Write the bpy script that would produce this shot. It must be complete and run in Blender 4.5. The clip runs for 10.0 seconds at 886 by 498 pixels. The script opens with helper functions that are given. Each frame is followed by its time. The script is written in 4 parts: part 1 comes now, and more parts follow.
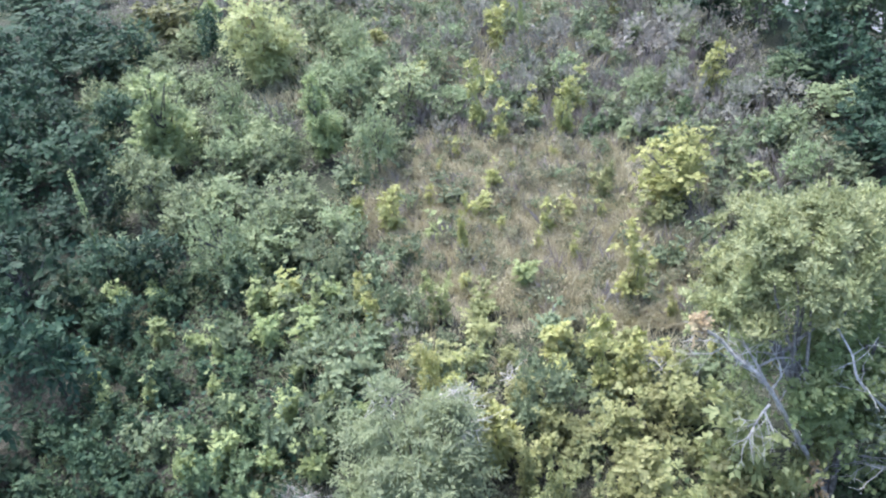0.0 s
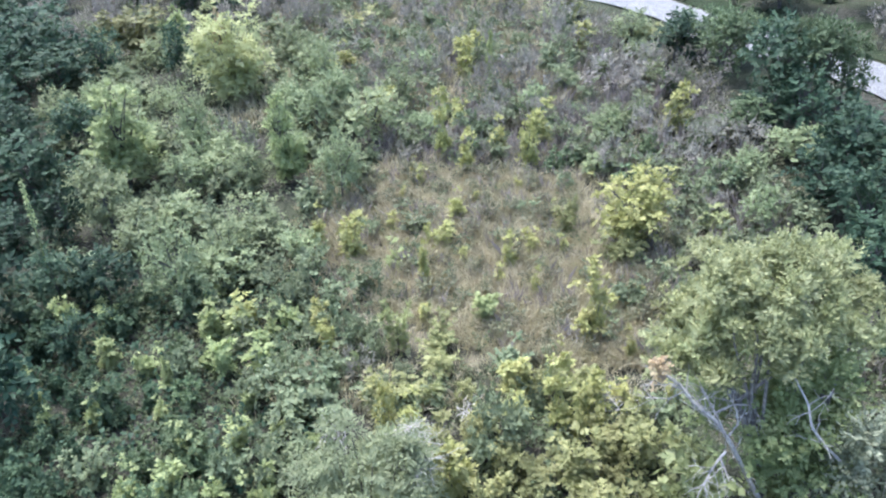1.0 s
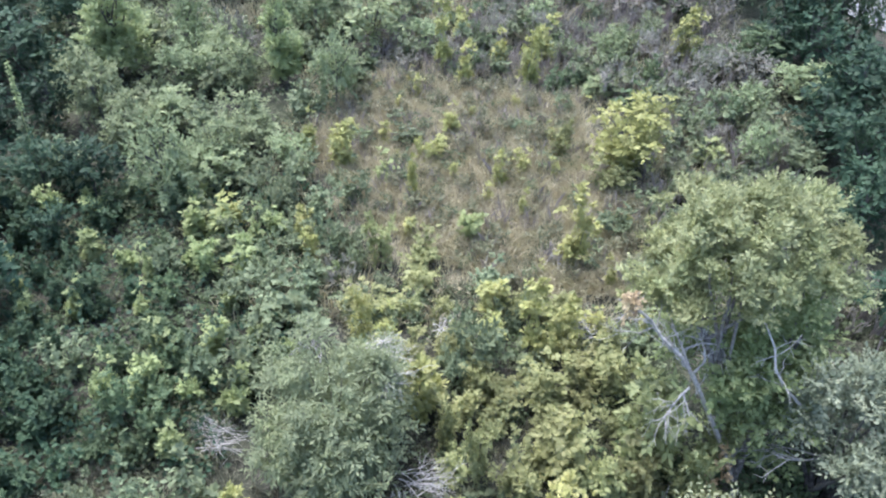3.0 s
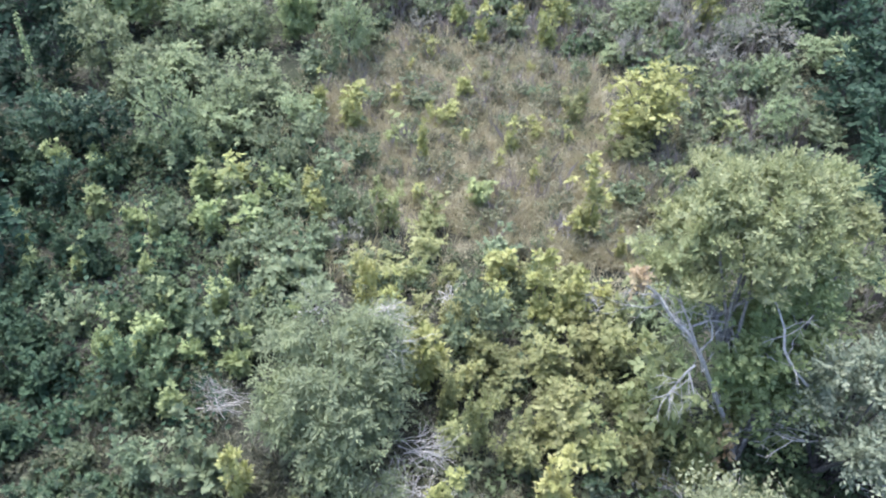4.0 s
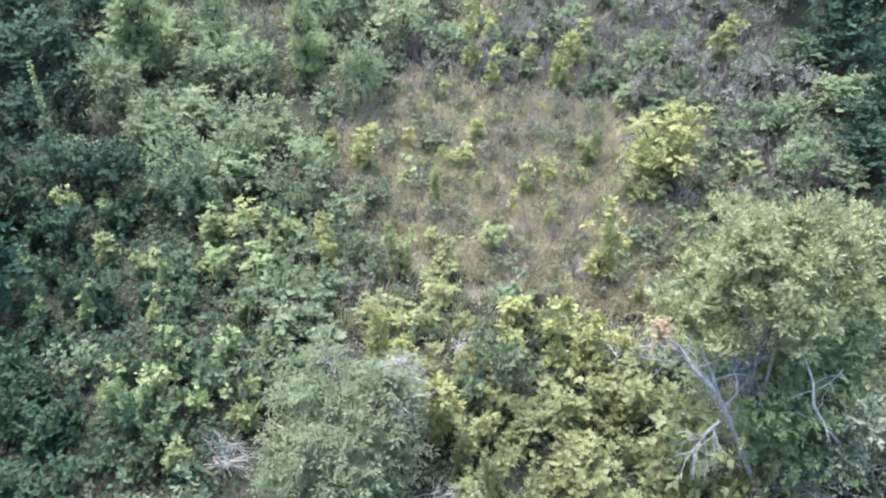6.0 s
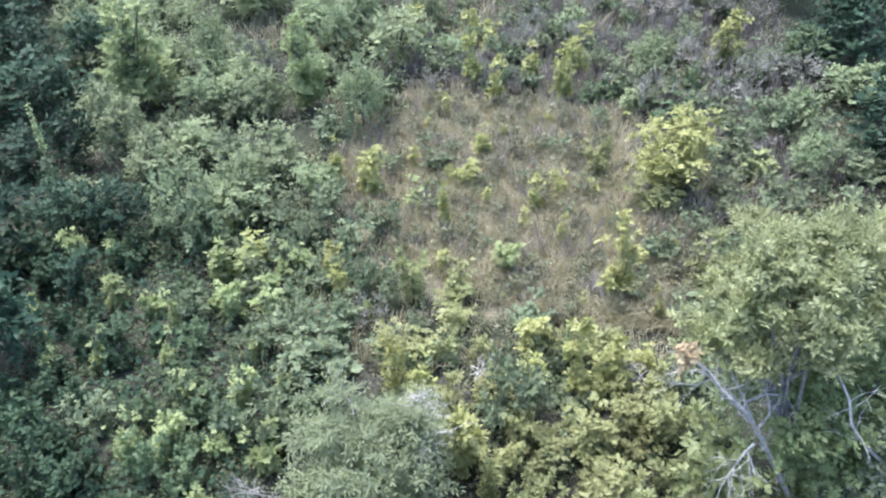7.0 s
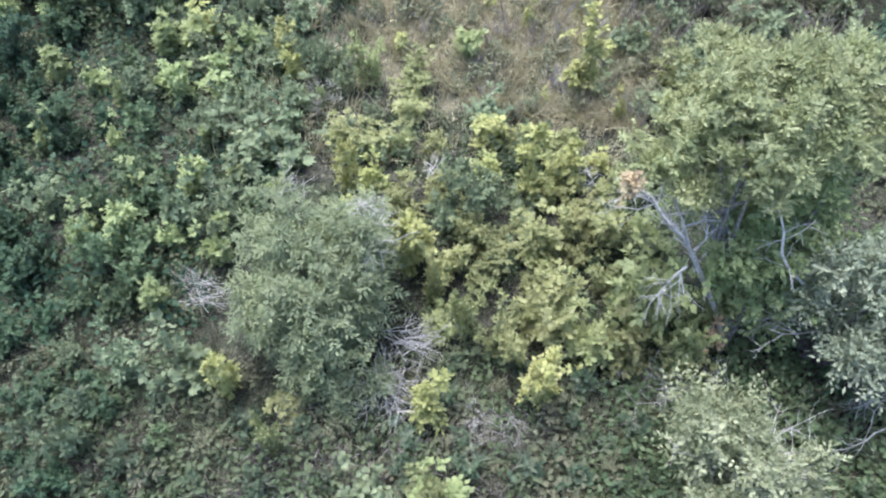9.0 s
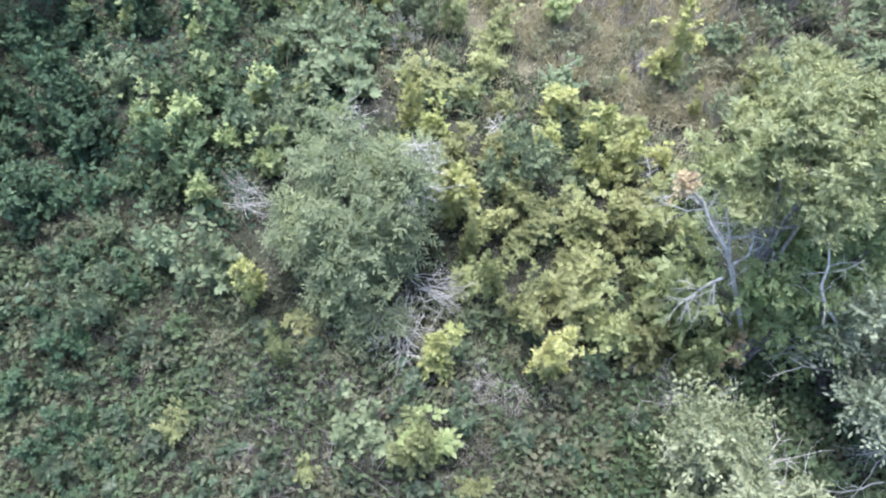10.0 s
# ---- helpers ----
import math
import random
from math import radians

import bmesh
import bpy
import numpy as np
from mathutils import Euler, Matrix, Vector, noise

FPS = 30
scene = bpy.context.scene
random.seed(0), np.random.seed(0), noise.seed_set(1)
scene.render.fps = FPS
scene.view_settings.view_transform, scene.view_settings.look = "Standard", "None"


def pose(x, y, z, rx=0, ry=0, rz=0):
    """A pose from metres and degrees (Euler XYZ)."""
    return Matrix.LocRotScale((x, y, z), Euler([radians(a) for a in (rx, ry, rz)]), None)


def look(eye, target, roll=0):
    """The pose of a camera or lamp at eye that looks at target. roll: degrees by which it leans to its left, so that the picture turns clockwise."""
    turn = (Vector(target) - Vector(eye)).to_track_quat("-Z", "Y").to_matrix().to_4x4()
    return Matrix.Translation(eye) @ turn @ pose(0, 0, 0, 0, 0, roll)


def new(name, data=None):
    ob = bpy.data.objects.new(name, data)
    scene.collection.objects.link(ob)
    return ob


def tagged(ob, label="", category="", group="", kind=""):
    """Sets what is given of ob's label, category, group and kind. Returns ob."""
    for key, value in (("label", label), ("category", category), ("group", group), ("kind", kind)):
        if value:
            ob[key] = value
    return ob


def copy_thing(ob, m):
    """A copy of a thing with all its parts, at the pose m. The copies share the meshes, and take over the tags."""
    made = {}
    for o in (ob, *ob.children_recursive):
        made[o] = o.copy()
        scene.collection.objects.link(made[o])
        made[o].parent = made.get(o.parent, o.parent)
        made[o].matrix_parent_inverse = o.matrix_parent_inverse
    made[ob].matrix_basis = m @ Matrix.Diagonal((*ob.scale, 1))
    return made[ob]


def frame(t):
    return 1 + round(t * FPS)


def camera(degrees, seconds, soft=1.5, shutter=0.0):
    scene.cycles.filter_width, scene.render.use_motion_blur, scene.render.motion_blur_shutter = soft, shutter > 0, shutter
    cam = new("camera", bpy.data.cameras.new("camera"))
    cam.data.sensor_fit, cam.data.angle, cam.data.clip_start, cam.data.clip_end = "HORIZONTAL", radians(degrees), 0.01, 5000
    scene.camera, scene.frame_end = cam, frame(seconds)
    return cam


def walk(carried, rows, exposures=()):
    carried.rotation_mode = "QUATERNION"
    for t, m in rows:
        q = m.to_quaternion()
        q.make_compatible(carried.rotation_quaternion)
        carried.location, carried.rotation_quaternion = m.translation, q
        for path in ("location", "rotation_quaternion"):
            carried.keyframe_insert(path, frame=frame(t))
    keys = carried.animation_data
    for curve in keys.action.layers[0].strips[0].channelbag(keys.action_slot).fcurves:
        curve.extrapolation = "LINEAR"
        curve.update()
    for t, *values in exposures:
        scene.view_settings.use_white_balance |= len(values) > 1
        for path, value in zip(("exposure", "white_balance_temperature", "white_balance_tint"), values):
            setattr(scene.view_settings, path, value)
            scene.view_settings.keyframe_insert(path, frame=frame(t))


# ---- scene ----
cam = camera(58.2, 10.0, 2.1)
PATH = [
    (0, (-0.082, -0.191, 12.274), (-0.201, 1.455, 11.144), -4.79),
    (0.2, (-0.174, -0.132, 12.305), (-0.287, 1.595, 11.302), -4.50),
    (0.5, (-0.293, -0.075, 12.326), (-0.350, 1.629, 11.280), -2.45),
    (0.7, (-0.203, 0.019, 12.340), (-0.224, 1.729, 11.304), -0.14),
    (1, (-0.101, 0.106, 12.313), (-0.120, 1.784, 11.224), -0.55),
    (1.2, (-0.076, -0.009, 12.245), (-0.159, 1.662, 11.150), -2.20),
    (1.5, (-0.077, -0.010, 12.164), (-0.207, 1.676, 11.096), -1.84),
    (1.7, (-0.100, 0.031, 12.174), (-0.224, 1.710, 11.094), 0.24),
    (2, (-0.036, 0.052, 12.212), (-0.101, 1.744, 11.148), 2.68),
    (2.3, (0.010, 0.042, 12.262), (-0.067, 1.649, 11.074), 1.91),
    (2.5, (0.025, 0.080, 12.280), (-0.107, 1.686, 11.095), -1.95),
    (2.8, (0.078, 0.213, 12.382), (0.060, 1.752, 11.105), 1.93),
    (3, (0.154, 0.299, 12.404), (0.150, 1.842, 11.131), 3.87),
    (3.2, (0.216, 0.287, 12.382), (0.144, 1.795, 11.070), 1.98),
    (4.3, (0.277, 0.585, 12.209), (0.257, 2.070, 10.869), 7.01),
    (4.5, (0.380, 0.617, 12.156), (0.353, 2.117, 10.834), 7.94),
    (4.8, (0.376, 0.645, 12.161), (0.303, 2.161, 10.857), 5.47),
    (5, (0.306, 0.690, 12.128), (0.221, 2.227, 10.851), 5.55),
    (5.2, (0.288, 0.732, 12.199), (0.203, 2.228, 10.875), 4.73),
    (5.5, (0.225, 0.886, 12.258), (0.142, 2.409, 10.965), 3.41),
    (5.7, (0.249, 0.902, 12.240), (0.177, 2.443, 10.967), 3.64),
    (6.8, (0.206, 1.335, 12.276), (0.123, 2.863, 10.988), 2.09),
    (7, (0.177, 1.513, 12.387), (0.078, 3.052, 11.114), -0.47),
    (7.2, (0.240, 1.730, 12.442), (0.168, 3.238, 11.130), 0.88),
    (7.5, (0.414, 1.964, 12.575), (0.356, 3.402, 11.186), 4.50),
    (7.8, (0.350, 2.080, 12.677), (0.301, 3.465, 11.235), 4.91),
    (8, (0.364, 2.122, 12.727), (0.306, 3.437, 11.222), 4.43),
    (8.2, (0.361, 2.144, 12.817), (0.311, 3.420, 11.277), 3.63),
    (8.5, (0.368, 2.347, 12.893), (0.378, 3.563, 11.305), 5.90),
    (8.8, (0.509, 2.493, 12.932), (0.536, 3.631, 11.287), 6.20),
    (9, (0.565, 2.538, 12.952), (0.560, 3.596, 11.254), 4.09),
    (9.2, (0.504, 2.429, 12.984), (0.492, 3.413, 11.243), 3.20),
    (9.5, (0.490, 2.444, 12.948), (0.534, 3.475, 11.235), 6.47),
    (9.8, (0.575, 2.592, 12.958), (0.565, 3.589, 11.224), 9.32),
    (10, (0.697, 2.497, 13.000), (0.599, 3.442, 11.240), 11.72),
]
walk(cam, [(t, look(eye, aim, lean)) for t, eye, aim, lean in PATH], [(0.0, 1.64, 5550.0, 10.5), (2.0, 1.62, 5540.0, 10.5), (3.0, 1.50, 5580.0, 10.5), (4.5, 1.55, 5580.0, 11.0), (5.5, 1.63, 5570.0, 10.5), (7.0, 1.58, 5550.0, 10.0), (7.5, 1.52, 5550.0, 10.0), (8.5, 1.49, 5550.0, 9.5), (9.0, 1.44, 5550.0, 9.0), (10.0, 1.56, 5550.0, 8.5)])

# ---- light ----
SUN_UP, SUN_FROM = 68.0, 320.0   # degrees: height, and compass bearing it shines from (0 = ahead, clockwise)
world = bpy.data.worlds.new("world")
scene.world = world
world.use_nodes = True
wn = world.node_tree
sky = wn.nodes.new("ShaderNodeTexSky")
sky.sky_type, sky.sun_disc = "NISHITA", False
sky.sun_elevation, sky.sun_rotation = radians(SUN_UP), radians(SUN_FROM)
sky.air_density, sky.dust_density, sky.ozone_density = 1.0, 4.0, 1.0
wn.links.new(sky.outputs[0], wn.nodes["Background"].inputs[0])
wn.nodes["Background"].inputs[1].default_value = 0.15
sun_data = bpy.data.lights.new("sun", "SUN")
sun_data.energy, sun_data.angle, sun_data.color = 1.9, radians(30), (1.0, 0.95, 0.85)
sun = new("sun", sun_data)
su, sf = radians(SUN_UP), radians(SUN_FROM)
sun.matrix_world = look((math.sin(sf) * math.cos(su) * 50, math.cos(sf) * math.cos(su) * 50, math.sin(su) * 50), (0, 0, 0))


# ---- materials ----
def node_mat(name):
    mat = bpy.data.materials.new(name)
    mat.use_nodes = True
    nt = mat.node_tree
    return mat, nt, nt.nodes["Principled BSDF"], nt.nodes["Material Output"]


def mixed(nt, factor, a, b, mode="MIX"):
    """A colour mix; factor, a and b are sockets or values."""
    n = nt.nodes.new("ShaderNodeMix")
    n.data_type, n.blend_type = "RGBA", mode
    for socket, value in ((n.inputs[0], factor), (n.inputs[6], a), (n.inputs[7], b)):
        if isinstance(value, bpy.types.NodeSocket):
            nt.links.new(value, socket)
        elif isinstance(value, tuple):
            socket.default_value = (*value, 1)
        else:
            socket.default_value = value
    return n.outputs[2]


def noise_of(nt, scale, low, high, detail=3.0, where="Object"):
    """Noise between two thresholds, stretched to 0..1."""
    co = nt.nodes.new("ShaderNodeTexCoord")
    tex = nt.nodes.new("ShaderNodeTexNoise")
    tex.inputs["Scale"].default_value, tex.inputs["Detail"].default_value = scale, detail
    nt.links.new(co.outputs[where], tex.inputs["Vector"])
    rng = nt.nodes.new("ShaderNodeMapRange")
    rng.inputs[1].default_value, rng.inputs[2].default_value = low, high
    nt.links.new(tex.outputs[0], rng.inputs[0])
    return rng.outputs[0]


def leaf_mat(name, dark, light, tip, thin=0.3, patch=1.6, spread=0.5, rough=0.55):
    """Foliage: each leaf between two greens, sprays of a third colour, a tint for each plant."""
    mat, nt, bsdf, out = node_mat(name)
    geo = nt.nodes.new("ShaderNodeNewGeometry")
    info = nt.nodes.new("ShaderNodeObjectInfo")
    each = nt.nodes.new("ShaderNodeMapRange")
    each.inputs[3].default_value, each.inputs[4].default_value = 0.18, 0.8
    nt.links.new(geo.outputs["Random Per Island"], each.inputs[0])
    col = mixed(nt, each.outputs[0], dark, light)
    clump = nt.nodes.new("ShaderNodeMath")
    clump.operation, clump.inputs[1].default_value = "MULTIPLY", 0.85
    nt.links.new(noise_of(nt, patch, 0.45, 0.68), clump.inputs[0])
    col = mixed(nt, clump.outputs[0], col, tip)
    hsv = nt.nodes.new("ShaderNodeHueSaturation")
    for outlet, low, high, at in (("Random", 1 - 0.45 * spread, 1 + 0.5 * spread, "Value"),):
        r = nt.nodes.new("ShaderNodeMapRange")
        r.inputs[3].default_value, r.inputs[4].default_value = low, high
        nt.links.new(info.outputs[outlet], r.inputs[0])
        nt.links.new(r.outputs[0], hsv.inputs[at])
    scramble = nt.nodes.new("ShaderNodeMath")
    scramble.operation, scramble.inputs[1].default_value = "MULTIPLY", 7.31
    nt.links.new(info.outputs["Random"], scramble.inputs[0])
    part_of = nt.nodes.new("ShaderNodeMath")
    part_of.operation = "FRACT"
    nt.links.new(scramble.outputs[0], part_of.inputs[0])
    r = nt.nodes.new("ShaderNodeMapRange")
    r.inputs[3].default_value, r.inputs[4].default_value = 0.5 - 0.035 * spread, 0.5 + 0.012 * spread
    nt.links.new(part_of.outputs[0], r.inputs[0])
    nt.links.new(r.outputs[0], hsv.inputs["Hue"])
    nt.links.new(col, hsv.inputs["Color"])
    bsdf.inputs["Roughness"].default_value = rough
    bsdf.inputs["Specular IOR Level"].default_value = 0.18
    nt.links.new(hsv.outputs[0], bsdf.inputs["Base Color"])
    through_leaf = nt.nodes.new("ShaderNodeBsdfTranslucent")
    nt.links.new(hsv.outputs[0], through_leaf.inputs[0])
    mix = nt.nodes.new("ShaderNodeMixShader")
    mix.inputs[0].default_value = thin
    nt.links.new(bsdf.outputs[0], mix.inputs[1])
    nt.links.new(through_leaf.outputs[0], mix.inputs[2])
    nt.links.new(mix.outputs[0], out.inputs[0])
    return mat


def bark_mat(name, dark, light, scale=14.0):
    mat, nt, bsdf, out = node_mat(name)
    col = mixed(nt, noise_of(nt, scale, 0.35, 0.65, 5), dark, light)
    nt.links.new(col, bsdf.inputs["Base Color"])
    bsdf.inputs["Roughness"].default_value = 0.9
    bump = nt.nodes.new("ShaderNodeBump")
    bump.inputs["Strength"].default_value, bump.inputs["Distance"].default_value = 0.6, 0.02
    nt.links.new(noise_of(nt, scale * 2, 0.3, 0.7, 4), bump.inputs["Height"])
    nt.links.new(bump.outputs[0], bsdf.inputs["Normal"])
    return mat


def ground_mat(name, soil, litter, moss, scale=1.0, thatch=None):
    mat, nt, bsdf, out = node_mat(name)
    col = mixed(nt, noise_of(nt, 7.0 * scale, 0.38, 0.62, 6), soil, litter)
    col = mixed(nt, noise_of(nt, 0.35 * scale, 0.45, 0.62, 3), col, moss)
    col = mixed(nt, noise_of(nt, 40.0 * scale, 0.45, 0.7, 3), col, tuple(0.45 * c for c in soil))
    if thatch:
        # a mat of dead grass lies over the soil of the meadow, with a ragged edge
        colour, (mx, my), (rx, ry) = thatch
        co = nt.nodes.new("ShaderNodeTexCoord")
        place = nt.nodes.new("ShaderNodeMapping")
        place.vector_type = "TEXTURE"
        place.inputs["Location"].default_value, place.inputs["Scale"].default_value = (mx, my, 0), (rx, ry, 1000)
        nt.links.new(co.outputs["Object"], place.inputs["Vector"])
        ball = nt.nodes.new("ShaderNodeTexGradient")
        ball.gradient_type = "SPHERICAL"
        nt.links.new(place.outputs[0], ball.inputs[0])
        ragged = nt.nodes.new("ShaderNodeMath")
        ragged.operation = "MULTIPLY_ADD"
        ragged.inputs[1].default_value = 2.2
        nt.links.new(ball.outputs[1], ragged.inputs[0])
        nt.links.new(noise_of(nt, 1.1, 0.35, 0.75, 4), ragged.inputs[2])
        much = nt.nodes.new("ShaderNodeMapRange")
        much.inputs[1].default_value, much.inputs[2].default_value = 0.75, 1.3
        nt.links.new(ragged.outputs[0], much.inputs[0])
        straw = mixed(nt, noise_of(nt, 25.0, 0.35, 0.65, 5), tuple(0.55 * c for c in colour), colour)
        col = mixed(nt, much.outputs[0], col, straw)
    nt.links.new(col, bsdf.inputs["Base Color"])
    bsdf.inputs["Roughness"].default_value = 0.95
    bsdf.inputs["Specular IOR Level"].default_value = 0.1
    bump = nt.nodes.new("ShaderNodeBump")
    bump.inputs["Strength"].default_value, bump.inputs["Distance"].default_value = 0.8, 0.06
    nt.links.new(noise_of(nt, 18.0 * scale, 0.3, 0.7, 6), bump.inputs["Height"])
    nt.links.new(bump.outputs[0], bsdf.inputs["Normal"])
    return mat


SOIL = ground_mat("soil_and_litter", (0.05, 0.052, 0.04), (0.125, 0.118, 0.094), (0.084, 0.094, 0.058), 1.0, ((0.31, 0.275, 0.19), (0.9, 18.9), (4.9, 5.6)))
LAWN = ground_mat("mown_grass", (0.03, 0.062, 0.018), (0.04, 0.076, 0.025), (0.026, 0.058, 0.015), 0.5)
FIELD = ground_mat("rough_field_grass", (0.032, 0.045, 0.024), (0.056, 0.066, 0.037), (0.03, 0.044, 0.02), 0.4)
GRAVEL = ground_mat("pale_gravel", (0.23, 0.23, 0.235), (0.31, 0.31, 0.31), (0.26, 0.26, 0.26), 0.6)
GREY_BARK = bark_mat("weathered_grey_bark", (0.13, 0.12, 0.112), (0.30, 0.28, 0.26))
BARK = bark_mat("grey_brown_bark", (0.06, 0.055, 0.055), (0.16, 0.15, 0.14))
DEAD = bark_mat("bleached_dead_wood", (0.32, 0.298, 0.28), (0.56, 0.53, 0.49))
L_THICKET = leaf_mat("thicket_leaf", (0.072, 0.108, 0.053), (0.128, 0.175, 0.09), (0.185, 0.232, 0.12), 0.3, 2.6)
# thicket leaf again, painted darker for the lens falloff at the left edge
L_DIM = leaf_mat("edge_dimmed_thicket_leaf", (0.04, 0.07, 0.039), (0.076, 0.118, 0.064), (0.115, 0.162, 0.086), 0.3, 2.4)
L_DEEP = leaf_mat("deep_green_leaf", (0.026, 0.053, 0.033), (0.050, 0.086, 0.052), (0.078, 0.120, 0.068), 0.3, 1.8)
L_MID = leaf_mat("light_bush_leaf", (0.125, 0.158, 0.09), (0.205, 0.245, 0.14), (0.26, 0.295, 0.165), 0.3, 2.6)
L_YELLOW = leaf_mat("yellow_green_leaf", (0.305, 0.318, 0.108), (0.405, 0.412, 0.16), (0.475, 0.462, 0.21), 0.28, 3.5, 0.3)
L_LIME = leaf_mat("lime_leaf", (0.2, 0.22, 0.096), (0.286, 0.306, 0.138), (0.358, 0.37, 0.178), 0.35, 3.0, 0.6)
L_UNDER = leaf_mat("ground_cover_leaf", (0.07, 0.108, 0.055), (0.125, 0.175, 0.088), (0.175, 0.22, 0.11), 0.35, 1.4, 0.3)
L_DULL = leaf_mat("dull_green_weed_leaf", (0.08, 0.115, 0.07), (0.145, 0.19, 0.115), (0.20, 0.205, 0.15), 0.38, 1.8, 0.5)
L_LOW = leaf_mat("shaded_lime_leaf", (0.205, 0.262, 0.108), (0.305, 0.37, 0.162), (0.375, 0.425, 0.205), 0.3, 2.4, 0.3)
L_POPLAR = leaf_mat("poplar_leaf", (0.26, 0.305, 0.135), (0.37, 0.425, 0.195), (0.45, 0.50, 0.24), 0.42, 2.5, 0.3)
L_SPIRE = leaf_mat("young_poplar_leaf", (0.29, 0.345, 0.165), (0.40, 0.465, 0.23), (0.48, 0.535, 0.275), 0.45, 1.5, 0.15)
L_TALL = leaf_mat("bright_tree_leaf", (0.39, 0.415, 0.19), (0.51, 0.53, 0.265), (0.59, 0.60, 0.33), 0.4, 1.2, 0.0)
L_PALE = leaf_mat("pale_tree_leaf", (0.268, 0.295, 0.138), (0.382, 0.406, 0.21), (0.472, 0.487, 0.277), 0.4, 2.4, 0.3)
L_WILLOW = leaf_mat("grey_willow_leaf", (0.212, 0.24, 0.14), (0.302, 0.335, 0.195), (0.322, 0.36, 0.19), 0.38, 1.6, 0.2)
L_SILVER = leaf_mat("silver_leaf", (0.12, 0.14, 0.075), (0.245, 0.27, 0.15), (0.45, 0.465, 0.29), 0.25, 3.0, 0.3, 0.55)
L_RUST = leaf_mat("rusty_leaf", (0.42, 0.325, 0.19), (0.56, 0.43, 0.27), (0.52, 0.45, 0.26), 0.3, 2.0, 0.3)
L_HERB = leaf_mat("undergrowth_leaf", (0.08, 0.11, 0.055), (0.158, 0.19, 0.102), (0.20, 0.18, 0.125), 0.4, 0.8, 0.5)
L_ROUND = leaf_mat("small_tree_leaf", (0.158, 0.198, 0.105), (0.255, 0.305, 0.163), (0.34, 0.385, 0.205), 0.35, 1.8)
L_WEED = leaf_mat("dull_weed_leaf", (0.14, 0.15, 0.088), (0.235, 0.235, 0.147), (0.295, 0.27, 0.18), 0.38, 2.0, 0.5)
L_ASH = leaf_mat("ashy_silver_leaf", (0.165, 0.195, 0.13), (0.265, 0.295, 0.20), (0.365, 0.385, 0.27), 0.3, 2.2, 0.3, 0.6)
L_GREY = leaf_mat("grey_shrub_leaf", (0.205, 0.20, 0.162), (0.285, 0.275, 0.225), (0.30, 0.272, 0.26), 0.38, 1.6, 0.6)
L_OLIVE = leaf_mat("olive_yellow_leaf", (0.268, 0.278, 0.095), (0.36, 0.362, 0.135), (0.435, 0.42, 0.18), 0.3, 2.0, 0.0)
B_TAN = leaf_mat("dry_grass_blade", (0.495, 0.44, 0.30), (0.615, 0.56, 0.40), (0.45, 0.42, 0.25), 0.42, 1.7, 0.0, 0.8)
B_MAUVE = leaf_mat("dry_herb_stalk", (0.22, 0.192, 0.185), (0.47, 0.415, 0.41), (0.33, 0.31, 0.21), 0.32, 1.4, 0.0, 0.8)
B_OLIVE = leaf_mat("rough_grass_blade", (0.15, 0.152, 0.10), (0.28, 0.262, 0.20), (0.21, 0.21, 0.14), 0.3, 0.9, 0.0, 0.8)


# ---- shapes ----
def rise(x, y):
    """The ground's height: a slope that climbs gently to the right, with low swells."""
    return 0.0875 * 30.0 * np.tanh(x / 30.0) + 0.07 * np.sin(0.41 * x + 0.5) * np.cos(0.37 * y) + 0.04 * np.sin(0.9 * x + 1.3 * y)


def mesh_from(name, verts, faces, mat):
    me = bpy.data.meshes.new(name)
    me.from_pydata(np.asarray(verts).tolist(), [], [list(f) for f in faces] if not isinstance(faces, np.ndarray) else faces.tolist())
    me.materials.append(mat)
    return me


def part(name, me, parent, label=""):
    ob = new(name, me)
    ob.parent = parent
    return tagged(ob, label)


def unit(v):
    return v / np.maximum(np.linalg.norm(v, axis=1, keepdims=True), 1e-6)


UP = np.array((0.0, 0.0, 1.0))


def leaf_cloud(points, ways, rng, length, width, up=0.8, droop=0.2):
    """Diamond-shaped leaves that start at points and lean along ways."""
    n = len(points)
    axis = unit(ways + 0.75 * rng.normal(size=(n, 3)) - droop * UP)
    face = unit(0.55 * ways + up * UP + 0.38 * rng.normal(size=(n, 3)))
    side = unit(np.cross(face, axis))
    ln = (length * rng.uniform(0.65, 1.35, n))[:, None]
    wd = (width * rng.uniform(0.7, 1.3, n))[:, None] / 2
    mid = points + axis * ln * 0.45
    tip = points + axis * ln - UP * ln * 0.12
    v = np.stack((points, mid + side * wd, tip, mid - side * wd), axis=1).reshape(-1, 3)
    return v, np.arange(4 * n).reshape(n, 4)


